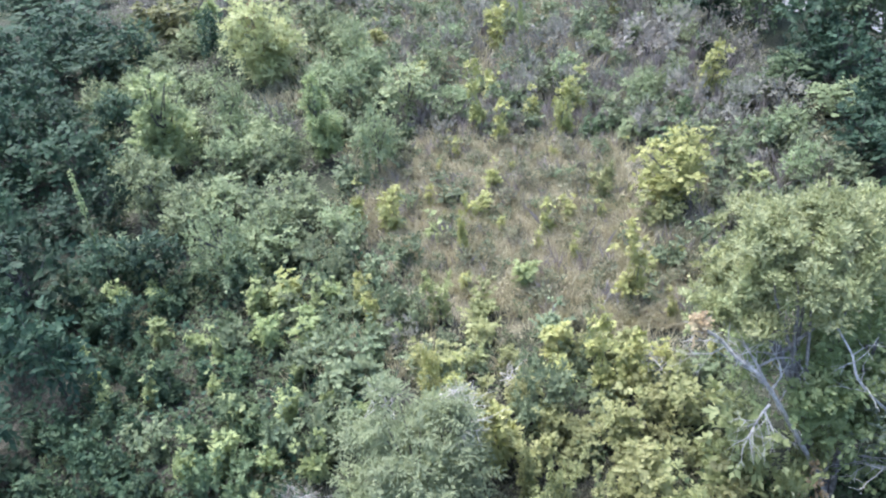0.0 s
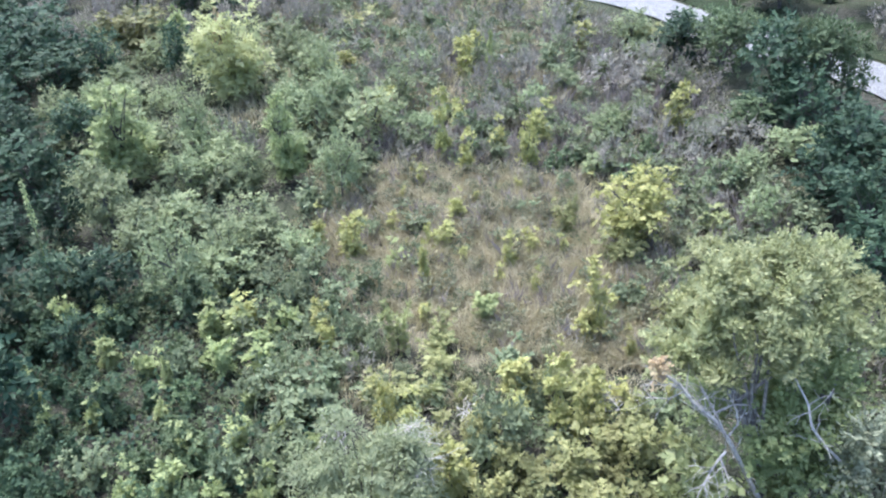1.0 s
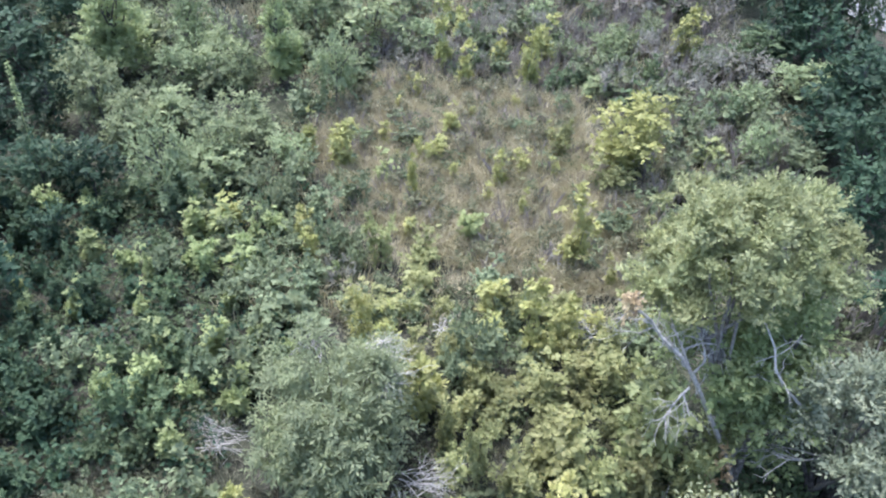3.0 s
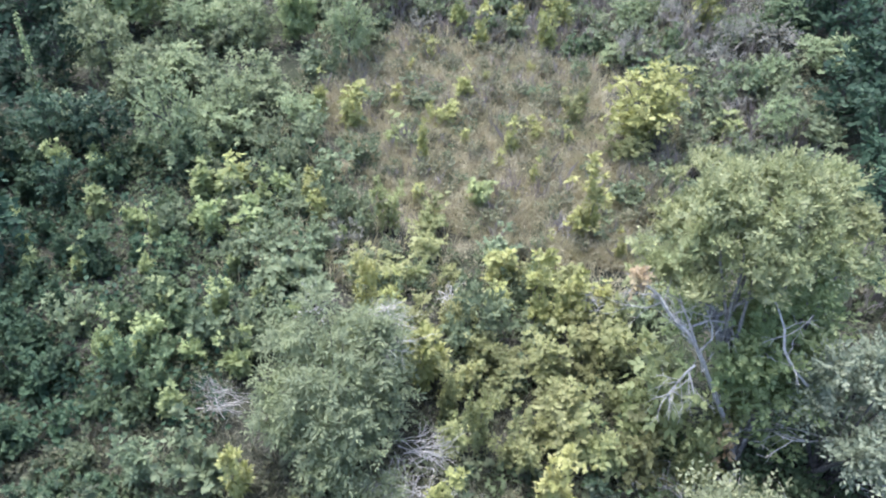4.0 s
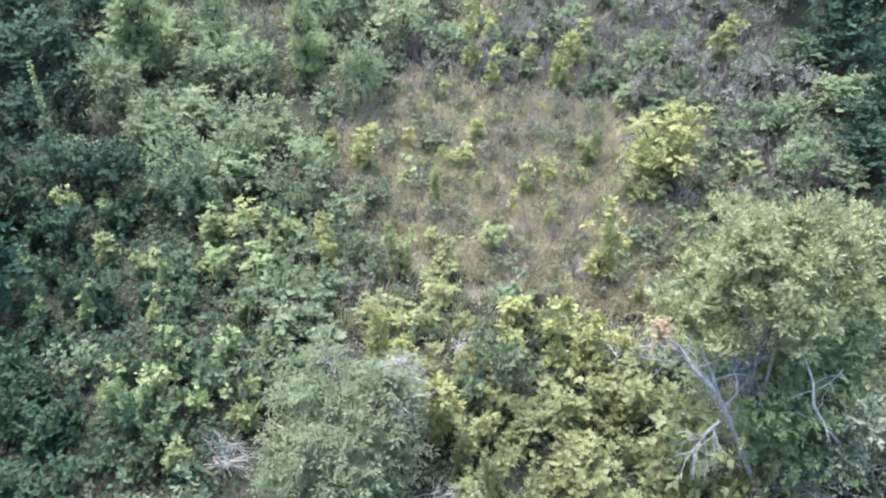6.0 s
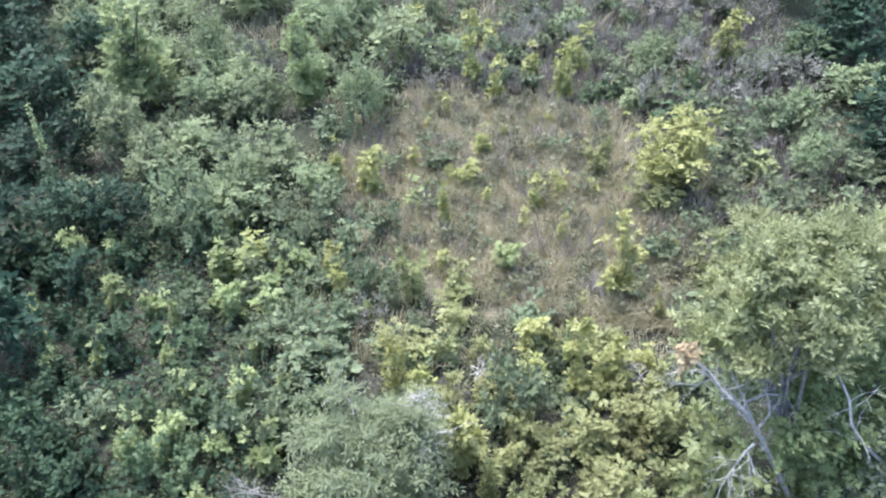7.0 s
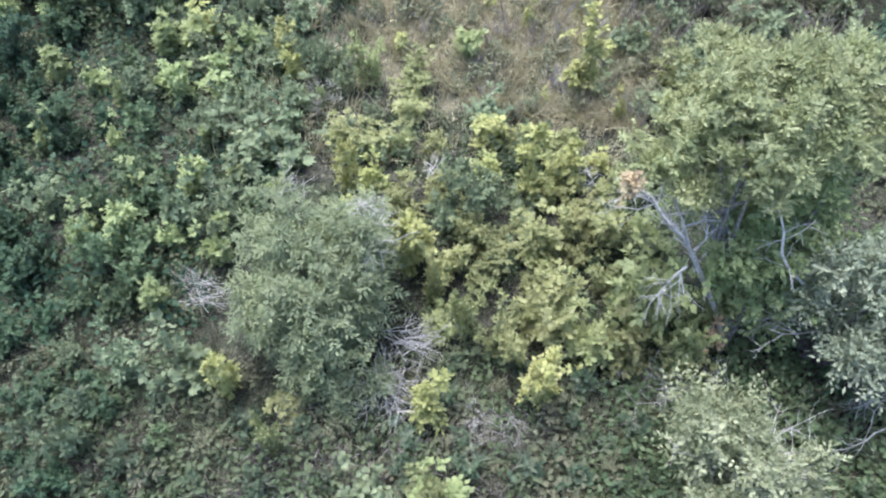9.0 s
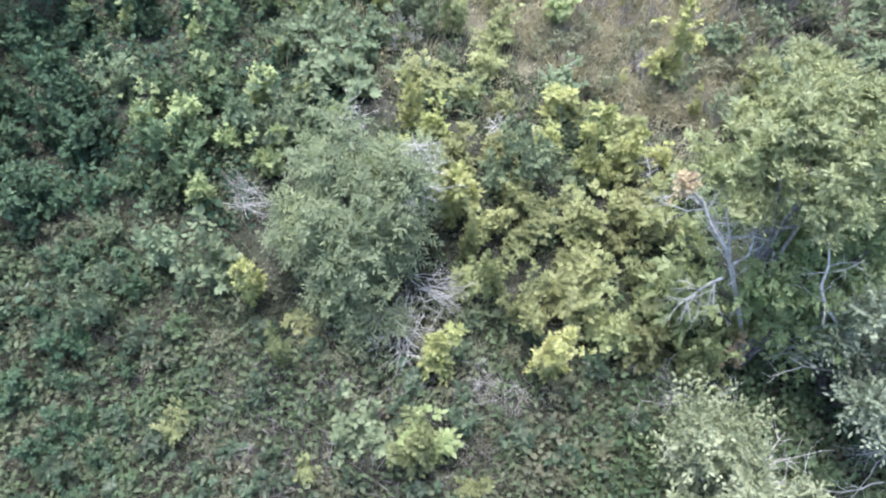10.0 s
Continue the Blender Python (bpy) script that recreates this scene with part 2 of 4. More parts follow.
def lobe_leaves(lobes, rng, count, length, width, up=0.8, droop=0.2, flat=0.8, per=7):
    """Sprays of paired leaves on short shoots that leave the hearts of many lobes (x, y, z, radius)."""
    lobes = np.array(lobes)
    n = max(1, count // per)
    share = lobes[:, 3] ** 2 / np.sum(lobes[:, 3] ** 2)
    which = rng.choice(len(lobes), n, p=share)
    ways = unit(rng.normal(size=(n, 3)) + 0.5 * UP)
    r = lobes[which, 3:4]
    base = lobes[which, :3] + ways * r * rng.uniform(0.1, 0.6, (n, 1)) * np.array((1, 1, flat))
    shoot = unit(ways * np.array((1, 1, flat)) + (0.45 - droop) * UP + 0.25 * rng.normal(size=(n, 3)))
    reach = r * rng.uniform(0.45, 1.0, (n, 1)) + 0.5 * length
    face = unit(0.45 * ways + up * UP + 0.2 * rng.normal(size=(n, 3)))
    side = unit(np.cross(face, shoot))
    points, axes = [], []
    for i in range(per):
        t = 0.15 + 0.8 * i / (per - 1)
        points.append(base + shoot * reach * t - UP * reach * (0.12 + 0.5 * droop) * t * t)
        axes.append(unit(shoot * (0.55 if i < per - 1 else 1.5) + side * (0.8 if i % 2 else -0.8) * (i < per - 1) + 0.28 * rng.normal(size=(n, 3)) - 0.5 * droop * UP))
    points, axis = np.concatenate(points), np.concatenate(axes)
    points[:, 2] = np.maximum(points[:, 2], 0.03)
    n = len(points)
    blade = unit(np.cross(np.tile(face, (per, 1)) + 0.15 * rng.normal(size=(n, 3)), axis))
    ln = (length * rng.uniform(0.7, 1.3, n))[:, None]
    wd = (width * rng.uniform(0.75, 1.25, n))[:, None] / 2
    mid = points + axis * ln * 0.45
    tip = points + axis * ln - UP * ln * 0.1
    v = np.stack((points, mid + blade * wd, tip, mid - blade * wd), axis=1).reshape(-1, 3)
    return v, np.arange(4 * n).reshape(n, 4)


def tubes(paths, sides=5):
    """Tapered round stems along bent lines: a list of (points, first radius, last radius)."""
    verts, faces = [], []
    for pts, r0, r1 in paths:
        pts = np.array(pts, float)
        first = len(verts)
        along = np.gradient(pts, axis=0)
        for i, (p, d) in enumerate(zip(pts, along)):
            d = Vector(d).normalized()
            a = d.orthogonal().normalized()
            b = d.cross(a)
            r = r0 + (r1 - r0) * i / (len(pts) - 1)
            for k in range(sides):
                w = 2 * math.pi * k / sides
                verts.append(tuple(Vector(p) + r * (math.cos(w) * a + math.sin(w) * b)))
        for i in range(len(pts) - 1):
            for k in range(sides):
                k2 = (k + 1) % sides
                faces.append((first + i * sides + k, first + i * sides + k2, first + (i + 1) * sides + k2, first + (i + 1) * sides + k))
        faces.append(tuple(first + (len(pts) - 1) * sides + k for k in range(sides)))
    return verts, faces


def bent(rng, a, b, steps=5, wander=0.08):
    """A crooked line from a to b."""
    a, b = np.array(a, float), np.array(b, float)
    size = np.linalg.norm(b - a)
    t = np.linspace(0, 1, steps)[:, None]
    off = np.cumsum(rng.normal(size=(steps, 3)), axis=0) * wander * size / 2
    return a + (b - a) * t + (off - off[0]) * t * (1 - 0.5 * t)


def twigs(rng, start, way, length, radius, depth=3, forks=3, bend=0.12, paths=None):
    """A bare branch that forks."""
    paths = [] if paths is None else paths
    start, way = np.array(start, float), np.array(way, float) / np.linalg.norm(way)
    line = bent(rng, start, start + way * length, 5, bend)
    paths.append((line, radius, radius * 0.45))
    if depth > 1:
        for _ in range(forks):
            t = rng.uniform(0.35, 1.0)
            at = line[min(4, int(t * 4 + 0.5))]
            turn = way + 0.75 * rng.normal(size=3)
            twigs(rng, at, turn, length * rng.uniform(0.4, 0.65), radius * 0.5, depth - 1, forks, bend, paths)
    return paths


# ---- plant forms, in lobes ----
def dome(rng, R, low, high, k, size):
    """An uneven rounded crown between two heights."""
    out = []
    for _ in range(k):
        d = rng.normal(size=3)
        d /= np.linalg.norm(d)
        q = rng.uniform(0.35, 1.0) ** 0.5
        lump = rng.uniform(0.75, 1.1)
        out.append((d[0] * q * R * 0.8 * lump, d[1] * q * R * 0.8 * lump,
                    (low + high) / 2 + d[2] * q * (high - low) / 2 * 0.85 * lump, R * size * rng.uniform(0.7, 1.3)))
    return out


def shoots(rng, R, high, k, size, stems=3, taper=0.7):
    """Several leafy upright shoots that fan out."""
    out = []
    for s in range(stems):
        w = 2 * math.pi * (s + rng.uniform(0, 0.7)) / stems
        reach, top = R * rng.uniform(0.2, 0.95), high * rng.uniform(0.6, 1.08)
        for i in range(max(2, k // stems)):
            t = rng.uniform(0.12, 1.0)
            out.append((math.cos(w) * reach * t + rng.normal() * 0.14 * R, math.sin(w) * reach * t + rng.normal() * 0.14 * R,
                        top * t * 0.93, R * size * rng.uniform(0.65, 1.25) * (1.25 - taper * t)))
    return out


def spire(rng, R, high, k, size):
    """A narrow upright crown."""
    out = []
    for i in range(k):
        t = (i + 0.5) / k
        w, r = rng.uniform(0, 6.28), R * (math.sin(math.pi * min(1, 0.18 + 0.8 * t)) ** 0.7) * rng.uniform(0.2, 0.75)
        out.append((math.cos(w) * r, math.sin(w) * r, high * (0.1 + 0.86 * t), R * size * rng.uniform(0.7, 1.2) * (1.2 - 0.6 * t)))
    return out


def grow(name, label, category, group, seed, lobes, leaf, count, length, width, trunk=0.05, stems=1, up=0.8, droop=0.2, bark=None, flat=0.8):
    """One plant at the origin: stem and limbs and a crown of leaves."""
    rng = np.random.default_rng(seed)
    root = tagged(new(name), label, category, group)
    root.empty_display_size = 0.2
    lob = lobes(rng)
    paths = []
    heart = np.mean(np.array(lob)[:, :3], axis=0)
    for s in range(stems):
        foot = np.array((rng.normal() * 0.06 * (stems > 1), rng.normal() * 0.06 * (stems > 1), -0.1))
        paths.append((bent(rng, foot, heart * np.array((0.8, 0.8, 1)) + rng.normal(size=3) * 0.1 * heart[2] * (stems > 1), 6, 0.07), trunk, trunk * 0.5))
    for x, y, z, r in sorted(lob, key=lambda q: -q[2])[:12 if trunk > 0.03 else 0]:
        line = paths[int(rng.integers(stems))][0]
        paths.append((bent(rng, line[int(rng.integers(2, 6))], (x, y, z + 0.3 * r), 4, 0.08), trunk * 0.45, trunk * 0.12))
    if trunk > 0.03:
        part("trunk" if trunk > 0.07 else "stem", mesh_from("stem", *tubes(paths, 5), bark or BARK), root)
    elif trunk > 0.015:
        for line in paths:
            part("stem", mesh_from("stem", *tubes([line], 3), bark or BARK), root)
    part("crown", mesh_from("crown", *lobe_leaves(lob, rng, count, length, width, up, droop, flat), leaf), root)
    return root


class Kind:
    """A kind of plant: a few grown forms of known width and height, set out again and again."""

    def __init__(self, forms, width, height):
        self.forms, self.width, self.height, self.next = forms, width, height, 0
        self.placed = [False] * len(forms)

    def put(self, x, y, w, h, turn, lean=0.0):
        i = self.next % len(self.forms)
        self.next += 1
        ob = self.forms[i]
        size = np.array((w / self.width, w / self.width, h / self.height))
        spot = Vector((x, y, float(rise(x, y)) - 0.02))
        spin = Euler((radians(lean), 0, radians(turn)))
        if not self.placed[i]:
            self.placed[i] = True
            ob.matrix_basis = Matrix.LocRotScale(spot, spin, Vector(size))
            return ob
        was = np.array(ob.scale)
        return copy_thing(ob, Matrix.LocRotScale(spot, spin, Vector(size / was)))


def kind(n, wide, high, seed, **spec):
    return Kind([grow(seed=seed + 17 * i, **spec) for i in range(n)], wide, high)


# ---- ground, road, lawn ----
near = np.arange(-60, 141, 1.5)
gx = np.concatenate((np.linspace(-900, -75, 12), near[near <= 60], np.linspace(75, 900, 12)))
gy = np.concatenate((np.linspace(-900, -75, 12), near, np.linspace(160, 1200, 14)))
X, Y = np.meshgrid(gx, gy)
Z = rise(X, Y)
cols = len(gx)
quads = [(j * cols + i, j * cols + i + 1, (j + 1) * cols + i + 1, (j + 1) * cols + i) for j in range(len(gy) - 1) for i in range(cols - 1)]
tagged(new("ground", mesh_from("ground", np.stack((X, Y, Z), -1).reshape(-1, 3), quads, SOIL)),
       "brown soil and leaf litter under the shrubs", "ground", kind="structure")


def strip(name, label, category, mat, left, right, lift):
    """A sheet between two plan lines, laid over the ground."""
    n, m = 60, 8
    l = np.array([np.interp(np.linspace(0, 1, n), np.linspace(0, 1, len(left)), np.array(left)[:, a]) for a in (0, 1)]).T
    r = np.array([np.interp(np.linspace(0, 1, n), np.linspace(0, 1, len(right)), np.array(right)[:, a]) for a in (0, 1)]).T
    t = np.linspace(0, 1, m)[None, :, None]
    p = l[:, None] * (1 - t) + r[:, None] * t
    wob = np.sin(p[:, :, 1:2] * 0.7) * 0.25 + np.sin(p[:, :, 1:2] * 1.9) * 0.12
    p = p + wob * np.array((1, 0)) * np.array([1 if i in (0, m - 1) else 0 for i in range(m)])[None, :, None]
    z = rise(p[..., 0], p[..., 1]) + lift
    v = np.concatenate((p, z[..., None]), -1).reshape(-1, 3)
    f = [(j * m + i, j * m + i + 1, (j + 1) * m + i + 1, (j + 1) * m + i) for j in range(n - 1) for i in range(m - 1)]
    return tagged(new(name, mesh_from(name, v, f, mat)), label, category, kind="structure")


strip("road", "pale gravel path past the shrubland", "path", GRAVEL,
      [(-14.0, 80.5), (-5.0, 64.0), (4.5, 46.6), (9.5, 37.4), (14.7, 27.9), (20.2, 18.0), (27.0, 6.0)], [(-11.6, 81.4), (-2.7, 65.2), (6.8, 47.8), (11.7, 38.6), (16.9, 29.1), (22.4, 19.2), (29.4, 7.2)], 0.09)
strip("grass_field", "rough olive green grass beyond the gravel path", "field", FIELD,
      [(-11.3, 81.5), (-2.4, 65.3), (7.1, 47.9), (12.0, 38.7), (17.2, 29.2), (22.7, 19.3), (29.7, 7.3)], [(140, 160), (140, 120), (140, 90), (140, 75), (140, 50), (140, 30), (140, 10)], 0.07)
strip("lawn", "bright green mown grass beyond the thicket", "lawn", LAWN,
      [(-160, 160), (-160, 130), (-150, 90), (-140, 50)], [(-27, 95), (-29, 68), (-30.6, 56), (-33, 46)], 0.07)

# ---- kinds of plant ----
YELLOW = kind(5, 0.9, 1.5, 100, name="sapling", label="yellow-green leafy sapling standing in dry grass", category="sapling", group="yellow-green saplings",
              lobes=lambda g: shoots(g, 0.5, 1.75, 15, 0.36, 3), leaf=L_YELLOW, count=980, length=0.12, width=0.07, trunk=0.018, stems=2)
LIME = kind(4, 1.4, 1.35, 200, name="lime_bush", label="lime green broadleaf bush with upright shoots", category="bush", group="lime green bushes",
            lobes=lambda g: shoots(g, 0.8, 1.5, 24, 0.30, 5), leaf=L_LIME, count=1190, length=0.13, width=0.08, trunk=0.022, stems=4)
THICKET = kind(6, 1.9, 1.6, 300, name="thicket_bush", label="dense grey-green leafy bush in the thicket", category="bush", group="thicket bushes",
               lobes=lambda g: shoots(g, 0.9, 1.5, 30, 0.27, 6), leaf=L_THICKET, count=680, length=0.172, width=0.11, trunk=0.025, stems=4)
# thicket bushes whose leaf colour carries the darkening at the view's left edge
DIM = kind(4, 1.9, 1.6, 330, name="dark_bush", label="leafy thicket bush with lens edge darkening put into its leaf colour", category="bush", group="dark thicket bushes",
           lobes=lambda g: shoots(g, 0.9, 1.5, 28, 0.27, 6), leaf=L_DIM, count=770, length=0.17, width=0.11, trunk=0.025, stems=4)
MID = kind(5, 1.65, 1.35, 350, name="bush", label="light grey-green leafy bush on the open slope", category="bush", group="light green bushes",
           lobes=lambda g: shoots(g, 0.85, 1.4, 26, 0.27, 6), leaf=L_MID, count=660, length=0.158, width=0.097, trunk=0.022, stems=4)
SOFT = kind(4, 1.65, 1.35, 370, name="leafy_shrub", label="pale grey-green leafy shrub between young trees", category="shrub", group="leafy shrubs",
            lobes=lambda g: shoots(g, 0.85, 1.4, 24, 0.28, 6), leaf=L_MID, count=600, length=0.17, width=0.1, trunk=0.022, stems=4)
DEEP = kind(5, 3.4, 3.4, 400, name="tree", label="deep green rounded broadleaf tree over the thicket", category="tree", group="deep green trees",
            lobes=lambda g: dome(g, 1.7, 0.3, 3.5, 22, 0.34), leaf=L_DEEP, count=980, length=0.28, width=0.175, trunk=0.075)
ROUND = kind(3, 3.4, 3.0, 450, name="small_tree", label="grey-green rounded small tree among bushes", category="tree", group="grey-green trees",
             lobes=lambda g: dome(g, 1.7, 0.1, 3.1, 20, 0.34), leaf=L_ROUND, count=1500, length=0.215, width=0.13, trunk=0.075)
DULL = kind(2, 3.4, 3.0, 470, name="small_tree", label="dull grey-green rounded tree beside the gravel path", category="tree", group="path-side trees",
            lobes=lambda g: dome(g, 1.7, 0.2, 3.1, 22, 0.32), leaf=L_THICKET, count=1500, length=0.21, width=0.125, trunk=0.075)
POPLAR = kind(2, 1.8, 4.3, 500, name="poplar", label="light green upright young poplar in the thicket", category="tree", group="young poplars",
              lobes=lambda g: spire(g, 0.8, 4.5, 14, 0.42) + shoots(g, 0.95, 4.5, 36, 0.30, 8) + [(0.55 * math.cos(a), 0.55 * math.sin(a) - 0.2, g.uniform(0.6, 2.4), 0.3) for a in np.linspace(3.3, 6.2, 12)], leaf=L_SPIRE, count=4200, length=0.17, width=0.1, trunk=0.075, up=0.5, droop=-0.45)
GREY = kind(5, 1.8, 1.0, 600, name="shrub", label="low grey shrub with dry purplish tops", category="shrub", group="low grey shrubs",
            lobes=lambda g: dome(g, 0.95, -0.1, 0.95, 22, 0.27), leaf=L_GREY, count=470, length=0.13, width=0.055, trunk=0.02, stems=3, up=0.5, droop=-0.2)
WEED = kind(4, 0.95, 0.75, 680, name="weed_clump", label="knee-high clump of dull green and brownish weeds", category="weeds", group="weed clumps",
            lobes=lambda g: dome(g, 0.47, -0.15, 0.70, 12, 0.30), leaf=L_WEED, count=210, length=0.15, width=0.055, trunk=0.012, stems=3, up=0.6)
GREEN_WEED = kind(4, 0.95, 0.75, 690, name="weed_clump", label="knee-high clump of dull green weeds on thin grass", category="weeds", group="green weed clumps",
                  lobes=lambda g: dome(g, 0.47, -0.15, 0.70, 12, 0.30), leaf=L_DULL, count=190, length=0.165, width=0.085, trunk=0.012, stems=3, up=0.6)
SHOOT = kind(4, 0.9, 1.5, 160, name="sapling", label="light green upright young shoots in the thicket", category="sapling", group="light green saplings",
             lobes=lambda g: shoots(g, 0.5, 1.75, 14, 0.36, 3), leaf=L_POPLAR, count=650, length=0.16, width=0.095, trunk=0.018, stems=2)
RUSTY = kind(2, 0.9, 1.2, 650, name="sapling", label="sapling with rusty orange turning leaves", category="sapling", group="rusty saplings",
             lobes=lambda g: shoots(g, 0.45, 1.15, 10, 0.36, 3), leaf=L_RUST, count=320, length=0.15, width=0.09, trunk=0.018, stems=2)

# ---- plants that stand out ----
chance = random.Random(5)
taken = []


def set_out(kind_of, rows, lean=4.0):
    """Rows of x, y, width, height."""
    for x, y, w, h in rows:
        kind_of.put(x, y, w, h, chance.uniform(0, 360), chance.uniform(-lean, lean))
        taken.append((x, y, w / 2))


set_out(YELLOW, [(0.54, 31.91, 1.12, 2.52), (-4.67, 34.07, 1.03, 1.82), (-5.21, 32.77, 0.9, 1.26), (-2.68, 28.33, 1.16, 1.3), (-0.39, 24.87, 0.83, 2.37), (0.22, 27.46, 0.76, 1.26), (1.55, 25.07, 0.83, 1.59), (2.46, 23.7, 0.87, 2.33),
                 (3.01, 25.22, 1.05, 1.69), (0.41, 23.72, 0.68, 1.49), (7.53, 25.09, 0.99, 2.11), (0.05, 20.4, 0.62, 1.38), (-0.36, 19.18, 0.77, 0.99), (-0.78, 17.29, 0.4, 1.89), (1.5, 17.79, 0.53, 1.11), (2.12, 18.37, 0.54, 0.96),
                 (-3.95, 19.55, 0.57, 1.81), (-2.88, 18.97, 0.97, 1.78), (1.17, 17.25, 0.48, 0.54), (3.19, 14.6, 0.9, 2.08), (-3.38, 15.69, 0.57, 1.19), (-5.36, 16.26, 1.03, 1.24), (1.37, 13.18, 0.83, 0.87), (3.86, 13.79, 0.34, 0.97),
                 (5.65, 34.04, 1.02, 1.31), (-1.43, 11.91, 0.52, 2.09), (-0.9, 11.5, 0.7, 2), (-0.03, 10.26, 0.97, 1.88), (1.32, 13.08, 0.72, 1.1), (2.04, 11.88, 0.77, 1.85), (2.8, 12.02, 0.74, 1.54), (3.49, 12.54, 0.53, 0.81),
                 (-2.94, 7.52, 0.59, 1.76), (0.51, 7.25, 0.74, 1.35), (2.24, 7.62, 0.77, 1.77), (-3.11, 15.1, 0.45, 1.05)])
set_out(LIME, [(0.68, 5.65, 0.95, 1.7), (-1.33, 14.81, 0.77, 1.43), (-0.34, 14.68, 0.97, 1.06), (5.07, 14.75, 1.01, 1.31), (7.32, 18.83, 1.02, 0.86), (3.1, 19.19, 0.84, 1.17), (2.84, 40.63, 2.52, 1.6), (5.77, 39.21, 1.8, 1.62),
               (8.24, 35.13, 2.17, 0.98), (-15.93, 39.54, 3.41, 2.44), (-4.66, 40.28, 2.14, 1.04), (4.37, 17.55, 1.39, 0.97), (2.34, 10.46, 1.21, 1.23), (3.61, 10.86, 1.22, 1.44),
               (3.97, 9.18, 1.62, 2.34), (2.4, 8.97, 1.4, 1.58), (0.43, 9.4, 0.51, 1.54), (1.02, 8.83, 0.6, 1.7), (4.55, 8.5, 0.85, 1.75), (3.1, 8.5, 1.2, 1.3), (3.8, 8.4, 1.2, 1.4), (1.7, 8.45, 0.9, 1.1), (4.6, 8.3, 0.9, 1.0), (5.12, 9.06, 0.93, 1.9), (-1.88, 7.33, 0.79, 0.34),
               (-2.03, 6.54, 0.46, 1.38), (0.95, 10.78, 0.8, 1.03), (-0.95, 4.9, 0.5, 0.5)])
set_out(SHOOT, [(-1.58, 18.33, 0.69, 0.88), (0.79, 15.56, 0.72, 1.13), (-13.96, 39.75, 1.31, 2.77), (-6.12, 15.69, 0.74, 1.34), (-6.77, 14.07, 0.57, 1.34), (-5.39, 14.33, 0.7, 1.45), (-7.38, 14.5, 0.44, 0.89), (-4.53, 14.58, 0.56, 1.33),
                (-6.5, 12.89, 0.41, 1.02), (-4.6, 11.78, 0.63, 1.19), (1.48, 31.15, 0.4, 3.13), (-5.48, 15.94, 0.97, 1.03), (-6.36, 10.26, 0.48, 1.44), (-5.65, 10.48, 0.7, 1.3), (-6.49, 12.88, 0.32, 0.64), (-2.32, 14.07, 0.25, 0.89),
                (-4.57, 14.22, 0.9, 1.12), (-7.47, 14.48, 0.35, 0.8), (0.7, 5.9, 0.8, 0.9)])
set_out(MID, [(-3.7, 7.65, 1.5, 1.6), (9.43, 18.69, 1.59, 1.18), (-0.4, 5.7, 1.2, 1.1), (-5.89, 7.93, 0.69, 0.9), (-5.35, 6.44, 0.97, 1.99), (-4.38, 14.44, 0.83, 1.06), (-2.56, 14.99, 0.69, 1.45), (-1.07, 20, 1.32, 1.03), (1.24, 13.61, 1.28, 1.04), (0.63, 11.12, 1.06, 1.51), (-2.92, 12.49, 1.67, 1.16), (-5.12, 17.72, 1.19, 1.23), (-2.29, 17.12, 1.04, 1.44), (-4.13, 16.61, 0.89, 1.48), (-1.85, 14.68, 0.68, 1.1),
              (-2.84, 14.14, 1.07, 1.11), (1.08, 11.4, 1.21, 1.66), (-3.5, 12.72, 1.43, 1.35), (-6.37, 14.23, 1.13, 1.3), (-7.37, 11.18, 1.12, 1.29), (-4.54, 10.92, 1.15, 1.7), (-3.38, 11.51, 1.14, 0.98),
              (-2.85, 13.34, 0.97, 1.23), (-4.8, 7.76, 0.96, 1.5), (4.51, 10.96, 1.09, 0.99)])
set_out(ROUND, [(-9.44, 26.18, 1.71, 3.04), (-10.55, 21.16, 2.1, 2.69), (-7.27, 17.11, 2.06, 2.69), (-6.03, 20.15, 2.26, 1.57), (-8.21, 20.88, 1.92, 1.5), (-3.52, 22.13, 1.65, 2.68), (-2.74, 26.27, 2.53, 2.37),
                (10.73, 22.58, 2.33, 1.09), (8.39, 18.95, 1.12, 1.36), (-5.29, 31.63, 1.45, 2.38), (-5, 27.25, 1.7, 2.08),
                (-2.06, 29.09, 1.77, 1.92), (-6.84, 23.3, 1.53, 1.71), (5.01, 24.69, 1.37, 1.51), (7.83, 34.47, 2.08, 1.59)])
